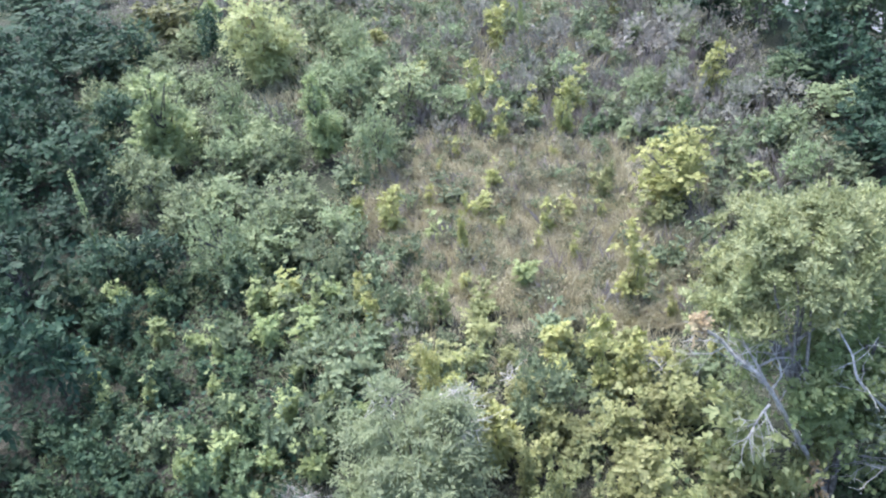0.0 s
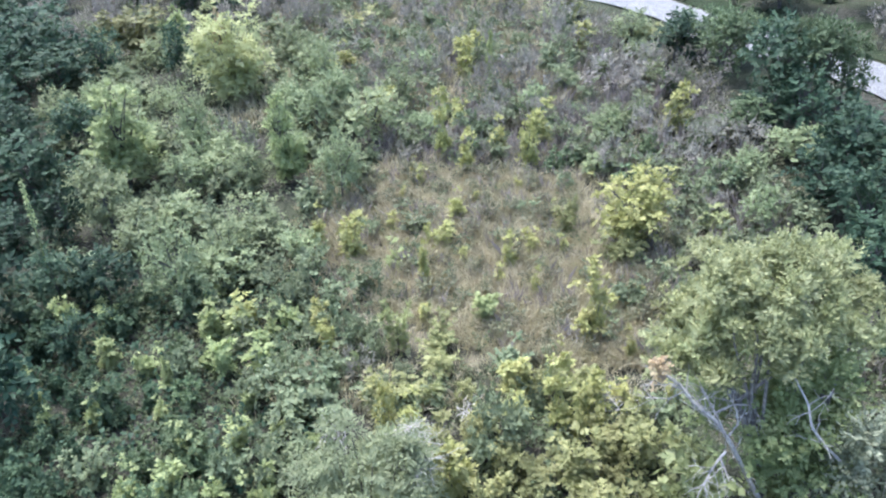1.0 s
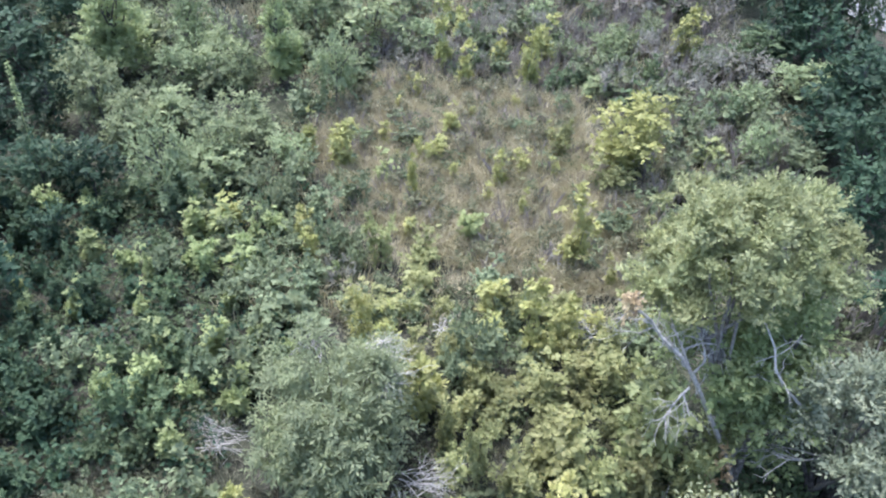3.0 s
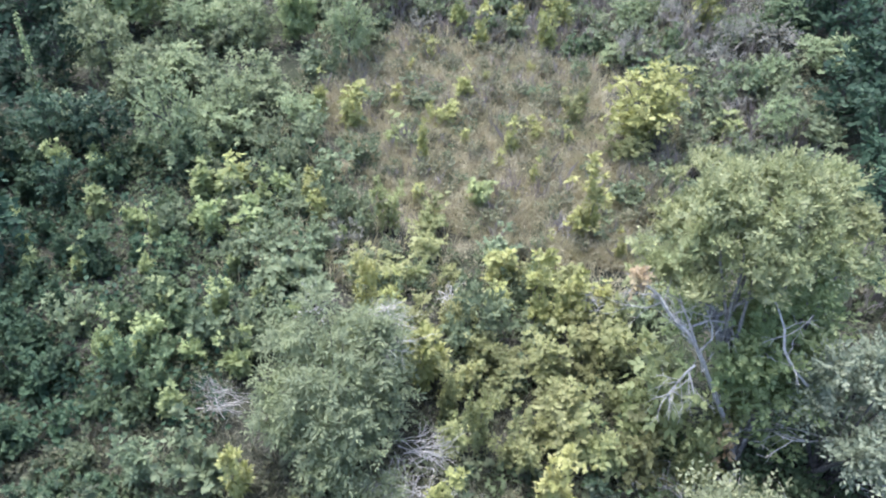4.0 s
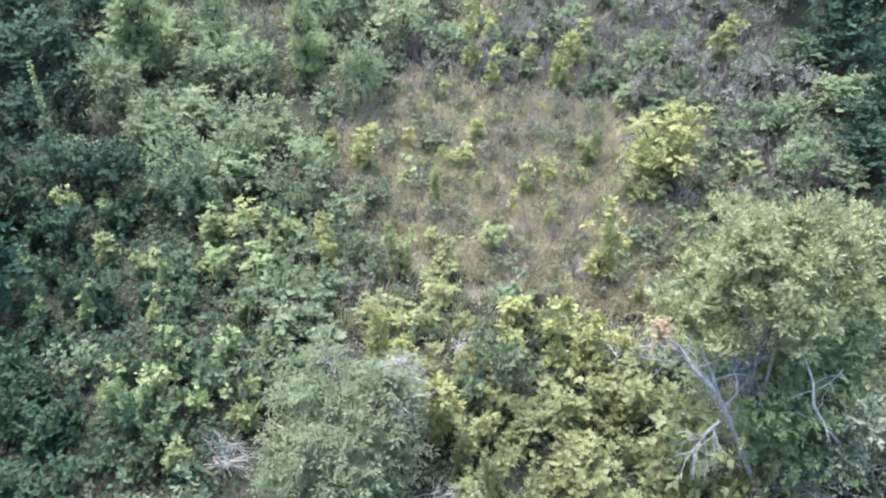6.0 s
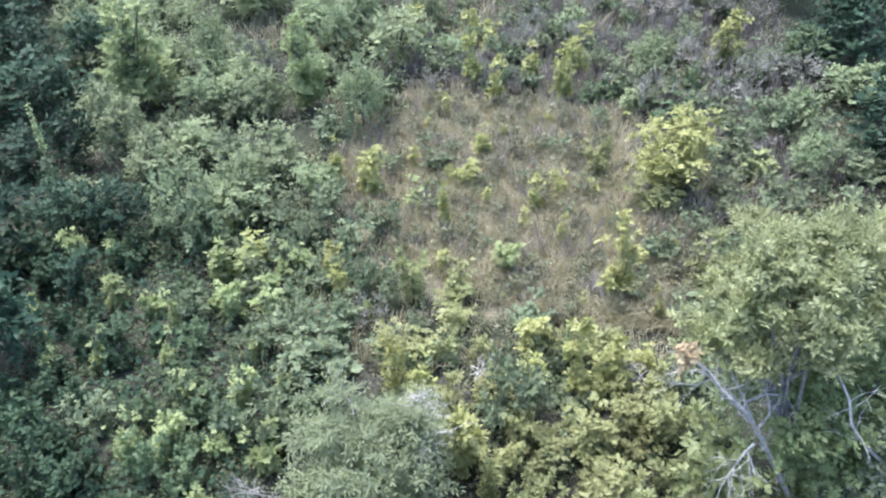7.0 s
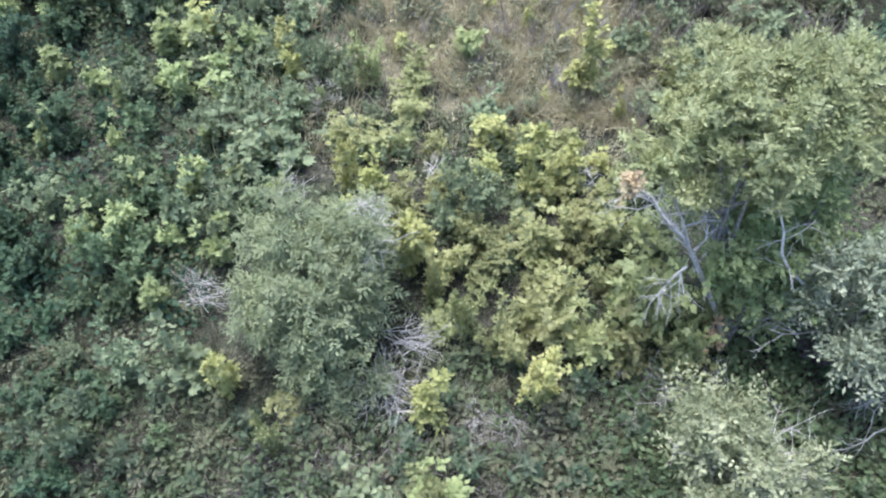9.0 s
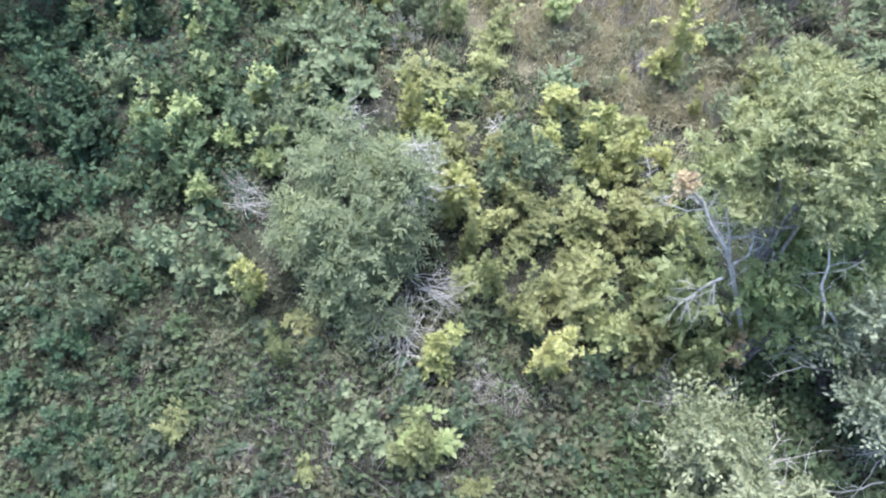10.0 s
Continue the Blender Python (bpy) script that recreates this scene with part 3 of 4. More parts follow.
set_out(DEEP, [(10.2, 19.6, 2.2, 2.2), (11.2, 20.9, 2.4, 2.6), (9.9, 15.6, 2, 2.2), (-10.64, 17.41, 1.57, 1.88), (-15.56, 26.02, 2.41, 2.85), (-13.61, 20.67, 1.99, 1.57), (-10.34, 13.24, 2.27, 2.93), (9.2, 32.2, 2.4, 2.1), (11.2, 26.6, 2.6, 3.2), (11.8, 28.3, 2.6, 3.0), (10.3, 25.2, 2.0, 1.8), (11.4, 24.4, 2.2, 2.2), (12.7, 23.8, 1.9, 1.6), (15.5, 38, 4, 3), (19.5, 36, 5, 3.6), (17.5, 42, 5, 3), (11.91, 21.76, 2.64, 1.87), (10.37, 17.29, 2.1, 2.56), (-19.31, 50.46, 4.55, 2.1), (-17.35, 33.4, 3.18, 2.41), (-20.32, 33.59, 2.89, 2.98), (-22.92, 42.43, 5.5, 2.37),
               (-17.49, 25.31, 2.79, 3.48), (-16.19, 35.66, 2.31, 2.59), (-14.09, 27.54, 2.11, 2.37), (-14.53, 19.16, 1.91, 3.22), (-12.04, 21.14, 1.73, 2.02), (-12.41, 35.08, 1.66, 2.61), (-12.17, 14.23, 1.9, 3.05), (-9.27, 17.34, 1.8, 1.89),
               (-9.55, 15.39, 1.24, 1.4), (11.15, 18.03, 2.4, 2.56), (9.58, 12.47, 1.81, 2.08)])
set_out(DULL, [(10.6, 32.6, 2.0, 2.0), (11.6, 31.0, 2.0, 2.0), (13.5, 26.3, 1.9, 2.7), (9.7, 33.0, 2.0, 1.7), (12.7, 26.1, 2.4, 3.2), (13.0, 28.0, 2.2, 2.6), (10.4, 29.9, 2.4, 2.6), (10.8, 31.4, 2.4, 2.1), (12.2, 27.3, 1.8, 2.9), (9.6, 24.3, 2.0, 1.4)])
set_out(POPLAR, [(-11.2, 24.4, 2.3, 3.9), (-5.6, 23.8, 1.45, 3.2)])
taken += [(-11.2, 23.2, 1.8), (-5.6, 22.6, 1.5), (-3.6, 20.9, 1.3), (-7.3, 15.9, 1.4), (-9.0, 30.0, 2.6)]
set_out(GREY, [(8.96, 27.58, 2.87, 1.63), (2.95, 29.54, 2.6, 1.85), (6.19, 29.21, 3.21, 1.73), (9.23, 23.34, 2.34, 1.17), (6.3, 24.5, 1.75, 1.51), (-2.3, 14.07, 1.06, 0.77), (-1.89, 24.66, 1.55, 0.89), (-7.52, 25.64, 2.06, 1.73), (7.21, 22.23, 1.64, 1.13)])
set_out(RUSTY, [(-0.75, 11.3, 0.5, 1.1), (5.0, 8.6, 0.6, 1.5), (-9.3, 33.0, 1.2, 4.4)])

# the tall yellow-green tree behind the thicket
tall = kind(1, 6.0, 6.2, 820, name="tree", label="tall yellow-green tree rising over the thicket", category="tree", group="",
            lobes=lambda g: shoots(g, 3.0, 6.4, 110, 0.17, 16, 0.25), leaf=L_TALL, count=8400, length=0.23, width=0.14, trunk=0.06)
set_out(tall, [(-8.95, 31.6, 4.5, 4.6)], 0)

meadow_tree = kind(1, 3.2, 3.3, 833, name="tree", label="bushy yellow-green young tree in the dry meadow", category="tree", group="",
                   lobes=lambda g: shoots(g, 1.7, 3.3, 48, 0.19, 8, 0.45), leaf=L_OLIVE, count=2900, length=0.155, width=0.095, trunk=0.05, stems=3)
set_out(meadow_tree, [(4.8, 18.5, 3.0, 2.75)], 0)

# the big willow-like bush and its drooping narrow leaves
willow = kind(1, 4.2, 3.2, 840, name="willow_bush", label="large domed grey-green willow bush with narrow leaves", category="bush", group="",
              lobes=lambda g: dome(g, 2.1, -0.5, 3.2, 120, 0.15) + [(g.uniform(-0.2, 1.5), g.uniform(-2.0, -1.3), g.uniform(0.2, 1.3), g.uniform(0.25, 0.38)) for _ in range(16)], leaf=L_WILLOW, count=26000, length=0.13, width=0.044, trunk=0.06, stems=5, up=0.45, droop=0.4)
willow.put(-1.6, 8.95, 3.55, 3.4, 0.0)
taken.append((-1.7, 8.8, 1.7))


def big_tree():
    """The leaning, many-stemmed tree with bare lower limbs."""
    rng = np.random.default_rng(31)
    root = tagged(new("tree"), "large many-stemmed pale green tree with bare grey lower limbs", "tree")
    foot = np.array((5.6, 8.72, 0.0))
    root.location = (5.6, 8.72, float(rise(5.6, 8.72)))

    def at(x, y, h):
        """A spot h above the slope, seen from the tree's foot."""
        return np.array((x, y, h + float(rise(x, y)) - float(rise(5.6, 8.72)))) - foot

    pads = [(3.55, 9.95, 3.7), (3.95, 10.05, 4.0), (4.05, 9.65, 3.7), (3.9, 10.45, 4.2), (4.2, 10.9, 4.3), (4.6, 11.25, 4.4), (4.25, 9.95, 4.7), (4.6, 10.25, 4.9),
            (4.6, 9.5, 4.5), (5.1, 10.9, 4.8), (4.85, 9.7, 4.8), (5.4, 9.5, 4.2), (5.45, 10.75, 4.8), (5.7, 10.3, 4.5), (6.35, 11.25, 4.2), (6.4, 10.6, 3.9), (6.5, 10.25, 3.6), (5.1, 9.35, 4.0)]
    stems, paths = [((4.4, 9.6, 2.9), 0.10), ((5.3, 9.5, 2.8), 0.09), ((5.9, 9.6, 2.4), 0.08)], []
    knees = []
    for (x, y, h), r in stems:
        line = bent(rng, (rng.normal() * 0.12, rng.normal() * 0.08, -0.15), at(x, y, h), 7, 0.05)
        knees.append(line)
        paths.append((line, r, r * 0.55))
    boughs = []
    for x, y, h in pads:
        top = at(x, y, h)
        line = min(knees, key=lambda q: np.linalg.norm(q[-1] - top))
        paths.append((bent(rng, line[int(rng.integers(4, 7))], top - 0.15 * UP, 5, 0.08), 0.04, 0.012))
        lobes = [(*(top + rng.normal(size=3) * np.array((0.24, 0.24, 0.13)) - 0.05 * UP), rng.uniform(0.14, 0.27)) for _ in range(9)]
        lobes += [(*(top - UP * rng.uniform(0.1, 0.3) + rng.normal(size=3) * 0.16 + np.array((0.1, 0.25, 0))), rng.uniform(0.14, 0.24)) for _ in range(3)]
        boughs.append(lobes)
    part("trunk", mesh_from("trunk", *tubes(paths, 6), GREY_BARK), root, "forked weathered grey stems")
    for lobes in boughs:
        part("leafy_bough", mesh_from("leafy_bough", *lobe_leaves(lobes, rng, 190 * len(lobes), 0.085, 0.04, 0.5, -0.15), L_PALE), root, "pale feathery foliage")
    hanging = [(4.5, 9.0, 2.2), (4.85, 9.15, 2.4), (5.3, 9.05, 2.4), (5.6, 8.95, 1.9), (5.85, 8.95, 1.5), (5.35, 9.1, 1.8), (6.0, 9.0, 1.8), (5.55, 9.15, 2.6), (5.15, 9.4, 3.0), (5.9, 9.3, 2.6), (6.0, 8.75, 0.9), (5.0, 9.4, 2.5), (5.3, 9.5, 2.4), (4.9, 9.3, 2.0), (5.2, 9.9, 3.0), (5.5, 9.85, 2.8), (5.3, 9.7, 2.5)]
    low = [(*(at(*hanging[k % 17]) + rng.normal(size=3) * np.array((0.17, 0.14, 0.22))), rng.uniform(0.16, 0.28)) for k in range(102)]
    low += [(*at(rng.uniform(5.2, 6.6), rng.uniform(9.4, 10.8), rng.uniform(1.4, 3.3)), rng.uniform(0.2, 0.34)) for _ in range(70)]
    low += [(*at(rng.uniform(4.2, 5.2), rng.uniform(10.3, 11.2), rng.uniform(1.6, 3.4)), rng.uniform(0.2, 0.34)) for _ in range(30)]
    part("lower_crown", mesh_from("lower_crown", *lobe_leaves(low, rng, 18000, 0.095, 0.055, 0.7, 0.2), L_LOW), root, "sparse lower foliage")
    # each bare limb runs through a few bends and carries fine twigs
    for line, r, many in (([(5.5, 8.74, 0.2), (5.17, 8.86, 0.9), (4.7, 8.98, 1.8), (4.29, 9, 2.6), (4.01, 9.14, 2.95), (3.73, 9.34, 3.2), (3.45, 9.45, 3.45), (3.12, 9.39, 3.8)], 0.05, 5),
                          ([(4.22, 9.11, 2.7), (4.07, 9.32, 2.95), (3.93, 9.6, 3.2)], 0.026, 4),
                          ([(4.28, 9.05, 2.65), (4.43, 9.17, 2.75), (4.42, 9.3, 2.95), (4.34, 9.52, 3.15)], 0.024, 3),
                          ([(4.08, 9.28, 2.9), (4.37, 9.36, 3), (4.7, 9.43, 2.95), (4.81, 9.27, 2.8)], 0.022, 2),
                          ([(4.2, 8.91, 2.5), (4.08, 8.79, 2.4), (3.95, 8.7, 2.25), (3.84, 8.58, 2.1)], 0.024, 6),
                          ([(4.13, 8.84, 2.4), (4.18, 8.68, 2.3), (4.27, 8.55, 2.15)], 0.018, 3),
                          ([(5.47, 9.79, 1.9), (5.11, 10.04, 2.25), (4.95, 10.18, 2.4), (4.57, 10.23, 2.5)], 0.03, 3),
                          ([(4.96, 10.15, 2.4), (4.88, 10.25, 2.55), (4.81, 10.33, 2.7)], 0.02, 3),
                          ([(5, 10.11, 2.35), (5.16, 10.12, 2.6), (5.15, 10.29, 2.85)], 0.022, 3),
                          ([(6.01, 8.8, 2.2), (5.6, 8.79, 2.7), (5.38, 8.84, 3), (5.34, 9.06, 3.25), (5.22, 9.3, 3.5)], 0.028, 3),
                          ([(3.6, 9.43, 3.3), (3.34, 9.38, 3.2), (3.1, 9.42, 3.2)], 0.014, 5)):
        pts = [at(*p) for p in line]
        fine = [(np.array(pts) + rng.normal(size=(len(pts), 3)) * 0.015, r, r * 0.5)]
        for k in range(1, len(pts)):
            for _ in range(many if k > len(pts) // 3 else 1):
                way = pts[k] - pts[k - 1]
                twigs(rng, pts[k] - way * rng.uniform(0, 0.6), way / np.linalg.norm(way) + 0.7 * rng.normal(size=3), rng.uniform(0.25, 0.5), min(0.011, r * 0.34), 2, 3, 0.2, fine)
        part("bare_limb", mesh_from("bare_limb", *tubes(fine, 5), DEAD), root, "bleached bare dead limb")
    rust = [(*(at(3.05, 9.35, 3.95) + rng.normal(size=3) * 0.06), rng.uniform(0.09, 0.14)) for _ in range(6)]
    part("rusty_spray", mesh_from("rusty_spray", *lobe_leaves(rust, rng, 280, 0.075, 0.045), L_RUST), root, "spray of rusty pink leaves")
    taken.append((5.3, 9.6, 1.3))


big_tree()


def silver_bush(x, y, w, h, seed, leaves, dead, label, leaf=None):
    """A silvery bush whose bare grey branches show."""
    rng = np.random.default_rng(seed)
    root = tagged(new("silver_bush"), label, "bush", "silvery bushes")
    root.location = (x, y, float(rise(x, y)))
    lob = dome(rng, w / 2, h * 0.15, h, 26, 0.27)
    paths = [(bent(rng, (rng.normal() * 0.1, rng.normal() * 0.1, -0.1), np.array(q[:3]), 6, 0.08), 0.05, 0.012) for q in lob[:16]]
    part("stem", mesh_from("stem", *tubes(paths), BARK), root)
    part("crown", mesh_from("crown", *lobe_leaves(lob, rng, leaves, 0.1, 0.048, 0.5, -0.1), leaf or L_SILVER), root)
    bare = []
    for i in range(dead):
        w2 = rng.uniform(0, 6.28)
        twigs(rng, (0, 0, h * 0.35), (math.cos(w2), math.sin(w2), rng.uniform(-0.1, 0.9)), w * 0.36, 0.018, 3, 4, 0.16, bare)
    if bare:
        part("bare_branch", mesh_from("bare_branch", *tubes(bare, 4), DEAD), root, "bare grey branches")
    taken.append((x, y, w / 2))


silver_bush(5.05, 6.2, 3.1, 2.3, 51, 9000, 7, "silvery yellow-green bush with bare grey branches")
silver_bush(6.85, 8.6, 2.9, 3.0, 52, 11500, 3, "tall silvery grey-leaved bush beside the large tree", L_ASH)


def dead_branch(x, y, z, size, seed, stems, flat, heading, spread, label, thick=0.010):
    """A bundle of bleached bare twigs that points one way."""
    rng = np.random.default_rng(seed)
    paths = []
    for i in range(stems):
        w = radians(heading + spread * rng.normal())
        twigs(rng, ((rng.normal() * 0.16 - 0.3 * math.cos(w)) * size, (rng.normal() * 0.16 - 0.3 * math.sin(w)) * size, 0), (math.cos(w), math.sin(w), flat * rng.uniform(0.3, 1.0)), size * rng.uniform(0.5, 0.8), thick, 3, 4, 0.17, paths)
    ob = tagged(new("dead_branch", mesh_from("dead_branch", *tubes(paths, 3), DEAD)), label, "branch", "dead branches")
    ob.location = (x, y, float(rise(x, y)) + z)
    taken.append((x, y, 0.6 * size))


for row in ((-0.25, 7.75, 0.3, 1.2, 61, 20, 0.5, -70, 35), (0.0, 8.5, 0.35, 0.9, 73, 12, 0.3, -10, 30), (-0.75, 9.3, 2.1, 0.8, 62, 12, 0.6, 20, 50), (-0.85, 9.9, 2.2, 0.7, 74, 10, 0.6, 0, 60),
            (-2.5, 11.5, 0.5, 0.7, 63, 6, 1.2, 70, 50), (-3.5, 9.25, 0.4, 0.95, 64, 9, 0.06, 172, 20, 0.006), (-3.75, 9.1, 0.35, 0.8, 77, 6, 0.06, 8, 20, 0.006),
            (4.3, 7.9, 0.1, 1.2, 65, 10, 0.3, 200, 40), (5.0, 7.75, 0.15, 1.2, 76, 10, 0.3, 165, 30), (1.3, 7.3, 0.12, 0.85, 66, 11, 0.4, 250, 60, 0.006), (1.9, 7.15, 0.08, 0.8, 75, 9, 0.4, 290, 60, 0.006),
            (5.4, 6.2, 1.3, 1.1, 78, 14, 0.3, 0, 50), (8.1, 7.8, 0.5, 1.6, 67, 5, 0.3, 200, 18, 0.02), (7.7, 7.5, 0.4, 1.5, 68, 3, 0.2, 205, 14, 0.016),
            (3.2, 12.1, 0.5, 0.8, 69, 8, 0.4, 160, 60), (2.75, 14.6, 0.2, 0.6, 71, 9, 1.0, 100, 70), (0.15, 12.3, 0.3, 0.6, 72, 6, 0.5, 20, 60), (6.6, 9.4, 1.4, 1.0, 79, 6, 0.8, 100, 40, 0.014)):
    dead_branch(*row[:9], "bleached grey dead twigs lying among the bushes", *row[9:])


def flower_spike(x, y, h, seed):
    """A single tall spike of seed heads over a whorl of leaves."""
    rng = np.random.default_rng(seed)
    root = tagged(new("flower_spike"), "tall pale green flower spike standing over the thicket", "flower")
    root.location = (x, y, float(rise(x, y)))
    part("stem", mesh_from("stem", *tubes([(bent(rng, (0, 0, -0.1), (0.05, 0.02, h), 6, 0.02), 0.022, 0.01)], 5), L_SPIRE), root)
    turn, up = rng.uniform(0, 6.28, 210), h * rng.uniform(0.5, 1.0, 210)
    out = np.stack((np.cos(turn), np.sin(turn), 0.35 + 0 * turn), 1)
    heads = np.stack((0.05 * up / h, 0.02 * up / h, up), 1) + out * (0.07 * (1.25 - up / h))[:, None]
    part("seed_head", mesh_from("seed_head", *leaf_cloud(heads, out, rng, 0.075, 0.05), L_SPIRE), root, "pale green seed heads")
    turn = rng.uniform(0, 6.28, 60)
    out = np.stack((np.cos(turn), np.sin(turn), 0.4 + 0 * turn), 1)
    part("leaf_whorl", mesh_from("leaf_whorl", *leaf_cloud(out * 0.05 + np.stack((0 * turn, 0 * turn, rng.uniform(0.1, 0.45 * h, 60)), 1), out, rng, 0.3, 0.1), L_MID), root)
    taken.append((x, y, 2.4))


flower_spike(-12.0, 19.45, 3.0, 91)


# ---- plants that fill in ----
WOOD = [(-26, 46), (-20, 39), (-11.5, 20), (-8.8, 10.5), (-11, 6.5), (-16, 10), (-26, 26), (-36, 42)]
YOUNG_WOOD = [(-20.2, 39), (-7.4, 37.9), (-2.6, 24.7), (-2.9, 20.6), (-4.6, 18.6), (-5.8, 15.8), (-11, 17.3)]
SCRUB = [(-11.5, 18.5), (-6.1, 17.8), (-3.8, 18.5), (-1.7, 14.3), (-2.6, 11.6), (-3.4, 10), (-4.0, 8.2), (-9.5, 8.2)]
MEADOW = [(-4.4, 20.8), (-2.3, 24.6), (1.2, 23.4), (4.0, 22.5), (3.9, 17.8), (5.1, 16.9), (4.4, 13.4), (1.9, 13.6), (0, 14.9), (-2.2, 16.6)]
GREY_SLOPE = [(-10, 46), (2.4, 42), (8.0, 33.5), (9.8, 21.7), (8.9, 17.9), (4.4, 22.4), (1.2, 23.4), (-2.3, 24.4)]
LIME_BANK = [(-2, 13.9), (0.6, 14), (1.8, 13.3), (4.6, 12.7), (4.4, 9.8), (4.2, 8.3), (0.2, 8.8), (-2, 10.8)]
RIGHT_WOOD = [(9.3, 33.5), (11.6, 28.5), (13.2, 24), (15.4, 17), (14, 8), (9.6, 11.5), (9.4, 20.6), (9.2, 29.9)]
RIGHT_EDGE = [(4.6, 13), (4.2, 16.8), (5.5, 20.5), (9.5, 20.5), (9.6, 11.5), (6.2, 11.6)]
FRONT = [(-9, 2.5), (-9, 8.2), (-3.6, 8.0), (0.5, 8.6), (4, 8.2), (7, 8), (10, 6), (10, 2.5)]


def inside(poly, x, y):
    """Whether spots lie in a plan outline."""
    odd = np.zeros(np.shape(x), bool)
    for (a, b), (c, d) in zip(poly, poly[1:] + poly[:1]):
        odd ^= ((b > y) != (d > y)) & (x < (c - a) * (y - b) / (d - b if d != b else 1e-9) + a)
    return odd


def patchy(x, y):
    """Weeds come and go over a metre or two."""
    return np.clip(0.55 + 0.35 * np.sin(2.6 * x + 0.8 * y) * np.sin(1.8 * y - 0.7 * x + 1.0) + 0.3 * np.sin(1.1 * x - 1.5 * y), 0.1, 1)


def on_track(x, y):
    """On the gravel path or close beside it."""
    side = 0.877 * x + 0.481 * y
    return (side > 25.6) & (side < 29.4)


def fill(kind_of, poly, step, low, high, chance_of=1.0, tall=1.0, room=0.7):
    xs, ys = [p[0] for p in poly], [p[1] for p in poly]
    y = min(ys)
    while y < max(ys):
        x = min(xs)
        while x < max(xs):
            px, py = x + chance.uniform(-0.45, 0.45) * step, y + chance.uniform(-0.45, 0.45) * step
            x += step
            s = chance.uniform(low, high)
            if chance.random() > chance_of or not inside(poly, px, py) or on_track(px, py) or any((px - a) ** 2 + (py - b) ** 2 < (room * r + 0.2 * s) ** 2 for a, b, r in taken):
                continue
            kind_of.put(px, py, s, s * chance.uniform(0.75, 1.05) * tall, chance.uniform(0, 360), chance.uniform(-5, 5))
        y += step


fill(SHOOT, SCRUB, 1.3, 0.4, 0.7, 0.6, 2.1)
fill(YELLOW, [(-5.6, 17), (-2.4, 16.6), (-1.7, 14.3), (-3.4, 10), (-4.8, 11.5)], 1.6, 0.3, 0.55, 0.7, 1.9)
fill(YELLOW, MEADOW, 1.3, 0.25, 0.45, 0.6, 2.2)
fill(YELLOW, LIME_BANK, 1.5, 0.35, 0.6, 0.6, 1.9)
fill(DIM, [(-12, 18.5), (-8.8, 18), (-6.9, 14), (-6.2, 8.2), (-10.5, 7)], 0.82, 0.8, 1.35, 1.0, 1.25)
fill(THICKET, [(-8.8, 18), (-7.0, 18.0), (-5.6, 14.5), (-4.9, 11.5), (-4.6, 8.2), (-6.2, 8.2), (-6.9, 14)], 0.72, 0.75, 1.25, 1.0, 1.3, 0.55)
fill(MID, SCRUB[1:6] + [(-4.9, 11.5), (-5.6, 14.5)], 0.75, 0.7, 1.2, 1.0, 1.25, 0.55)
fill(ROUND, YOUNG_WOOD, 1.8, 1.1, 2.1, 1.0, 1.0, 0.85)
fill(SOFT, YOUNG_WOOD, 1.3, 0.9, 1.6, 0.8, 1.0, 0.5)
fill(DEEP, WOOD, 2.4, 2.0, 3.4)
fill(LIME, LIME_BANK, 0.8, 0.6, 1.05, 0.85)
fill(MID, LIME_BANK, 1.0, 0.5, 0.9)
fill(MID, RIGHT_EDGE, 1.1, 0.7, 1.4)
fill(WEED, RIGHT_EDGE, 0.9, 0.5, 0.9)
fill(DEEP, RIGHT_WOOD, 1.9, 1.7, 3.0)
fill(THICKET, [(12.2, 25.2), (14.2, 24.6), (17, 19), (21, 11), (16, 8), (15.4, 17), (13.2, 24)], 1.0, 0.8, 1.3, 1.0, 0.8)
fill(GREY, GREY_SLOPE, 1.6, 1.0, 1.9, 0.8)
fill(MID, GREY_SLOPE, 1.15, 0.8, 1.5, 0.85)
fill(THICKET, GREY_SLOPE, 1.8, 0.8, 1.5, 0.7)
fill(ROUND, GREY_SLOPE, 3.0, 0.9, 1.6, 0.7)
fill(WEED, MEADOW, 0.6, 0.4, 0.85, 0.85)
fill(MID, MEADOW, 1.1, 0.4, 0.8, 0.8)
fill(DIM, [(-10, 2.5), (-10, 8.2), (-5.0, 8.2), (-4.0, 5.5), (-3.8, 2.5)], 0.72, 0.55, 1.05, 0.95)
fill(THICKET, [(-5.4, 8.2), (-3.8, 8), (-3.2, 5.5), (-3.4, 2.5), (-4.6, 2.5), (-4.4, 5.5)], 0.8, 0.4, 0.8, 0.7)
fill(GREEN_WEED, FRONT, 0.62, 0.4, 0.8, 0.8)
fill(WEED, FRONT, 1.3, 0.35, 0.7, 0.7)
fill(LIME, FRONT, 2.2, 0.4, 0.7, 0.6)
fill(THICKET, [(6.4, 4.5), (6.4, 11.5), (9.6, 11.5), (13, 9), (12, 4)], 1.0, 0.8, 1.5)
fill(DEEP, [(-18, 80), (-27, 60), (-28, 46), (-20, 39), (-8, 40), (-4, 48), (-12, 72)], 3.2, 2.0, 3.4, 0.6)
fill(GREY, [(-20, 75), (-27, 60), (-26, 45), (-20, 40), (-8, 39), (4, 42.5), (-8, 66)], 2.2, 1.4, 2.6, 0.8)
fill(SOFT, [(-20, 75), (-20, 40), (-8, 39), (4, 42.5), (-8, 66)], 2.6, 1.2, 2.4, 0.8)
fill(DEEP, [(14, 45), (19, 30), (30, 12), (50, 30), (40, 60)], 5.5, 2.6, 4.6, 0.5)
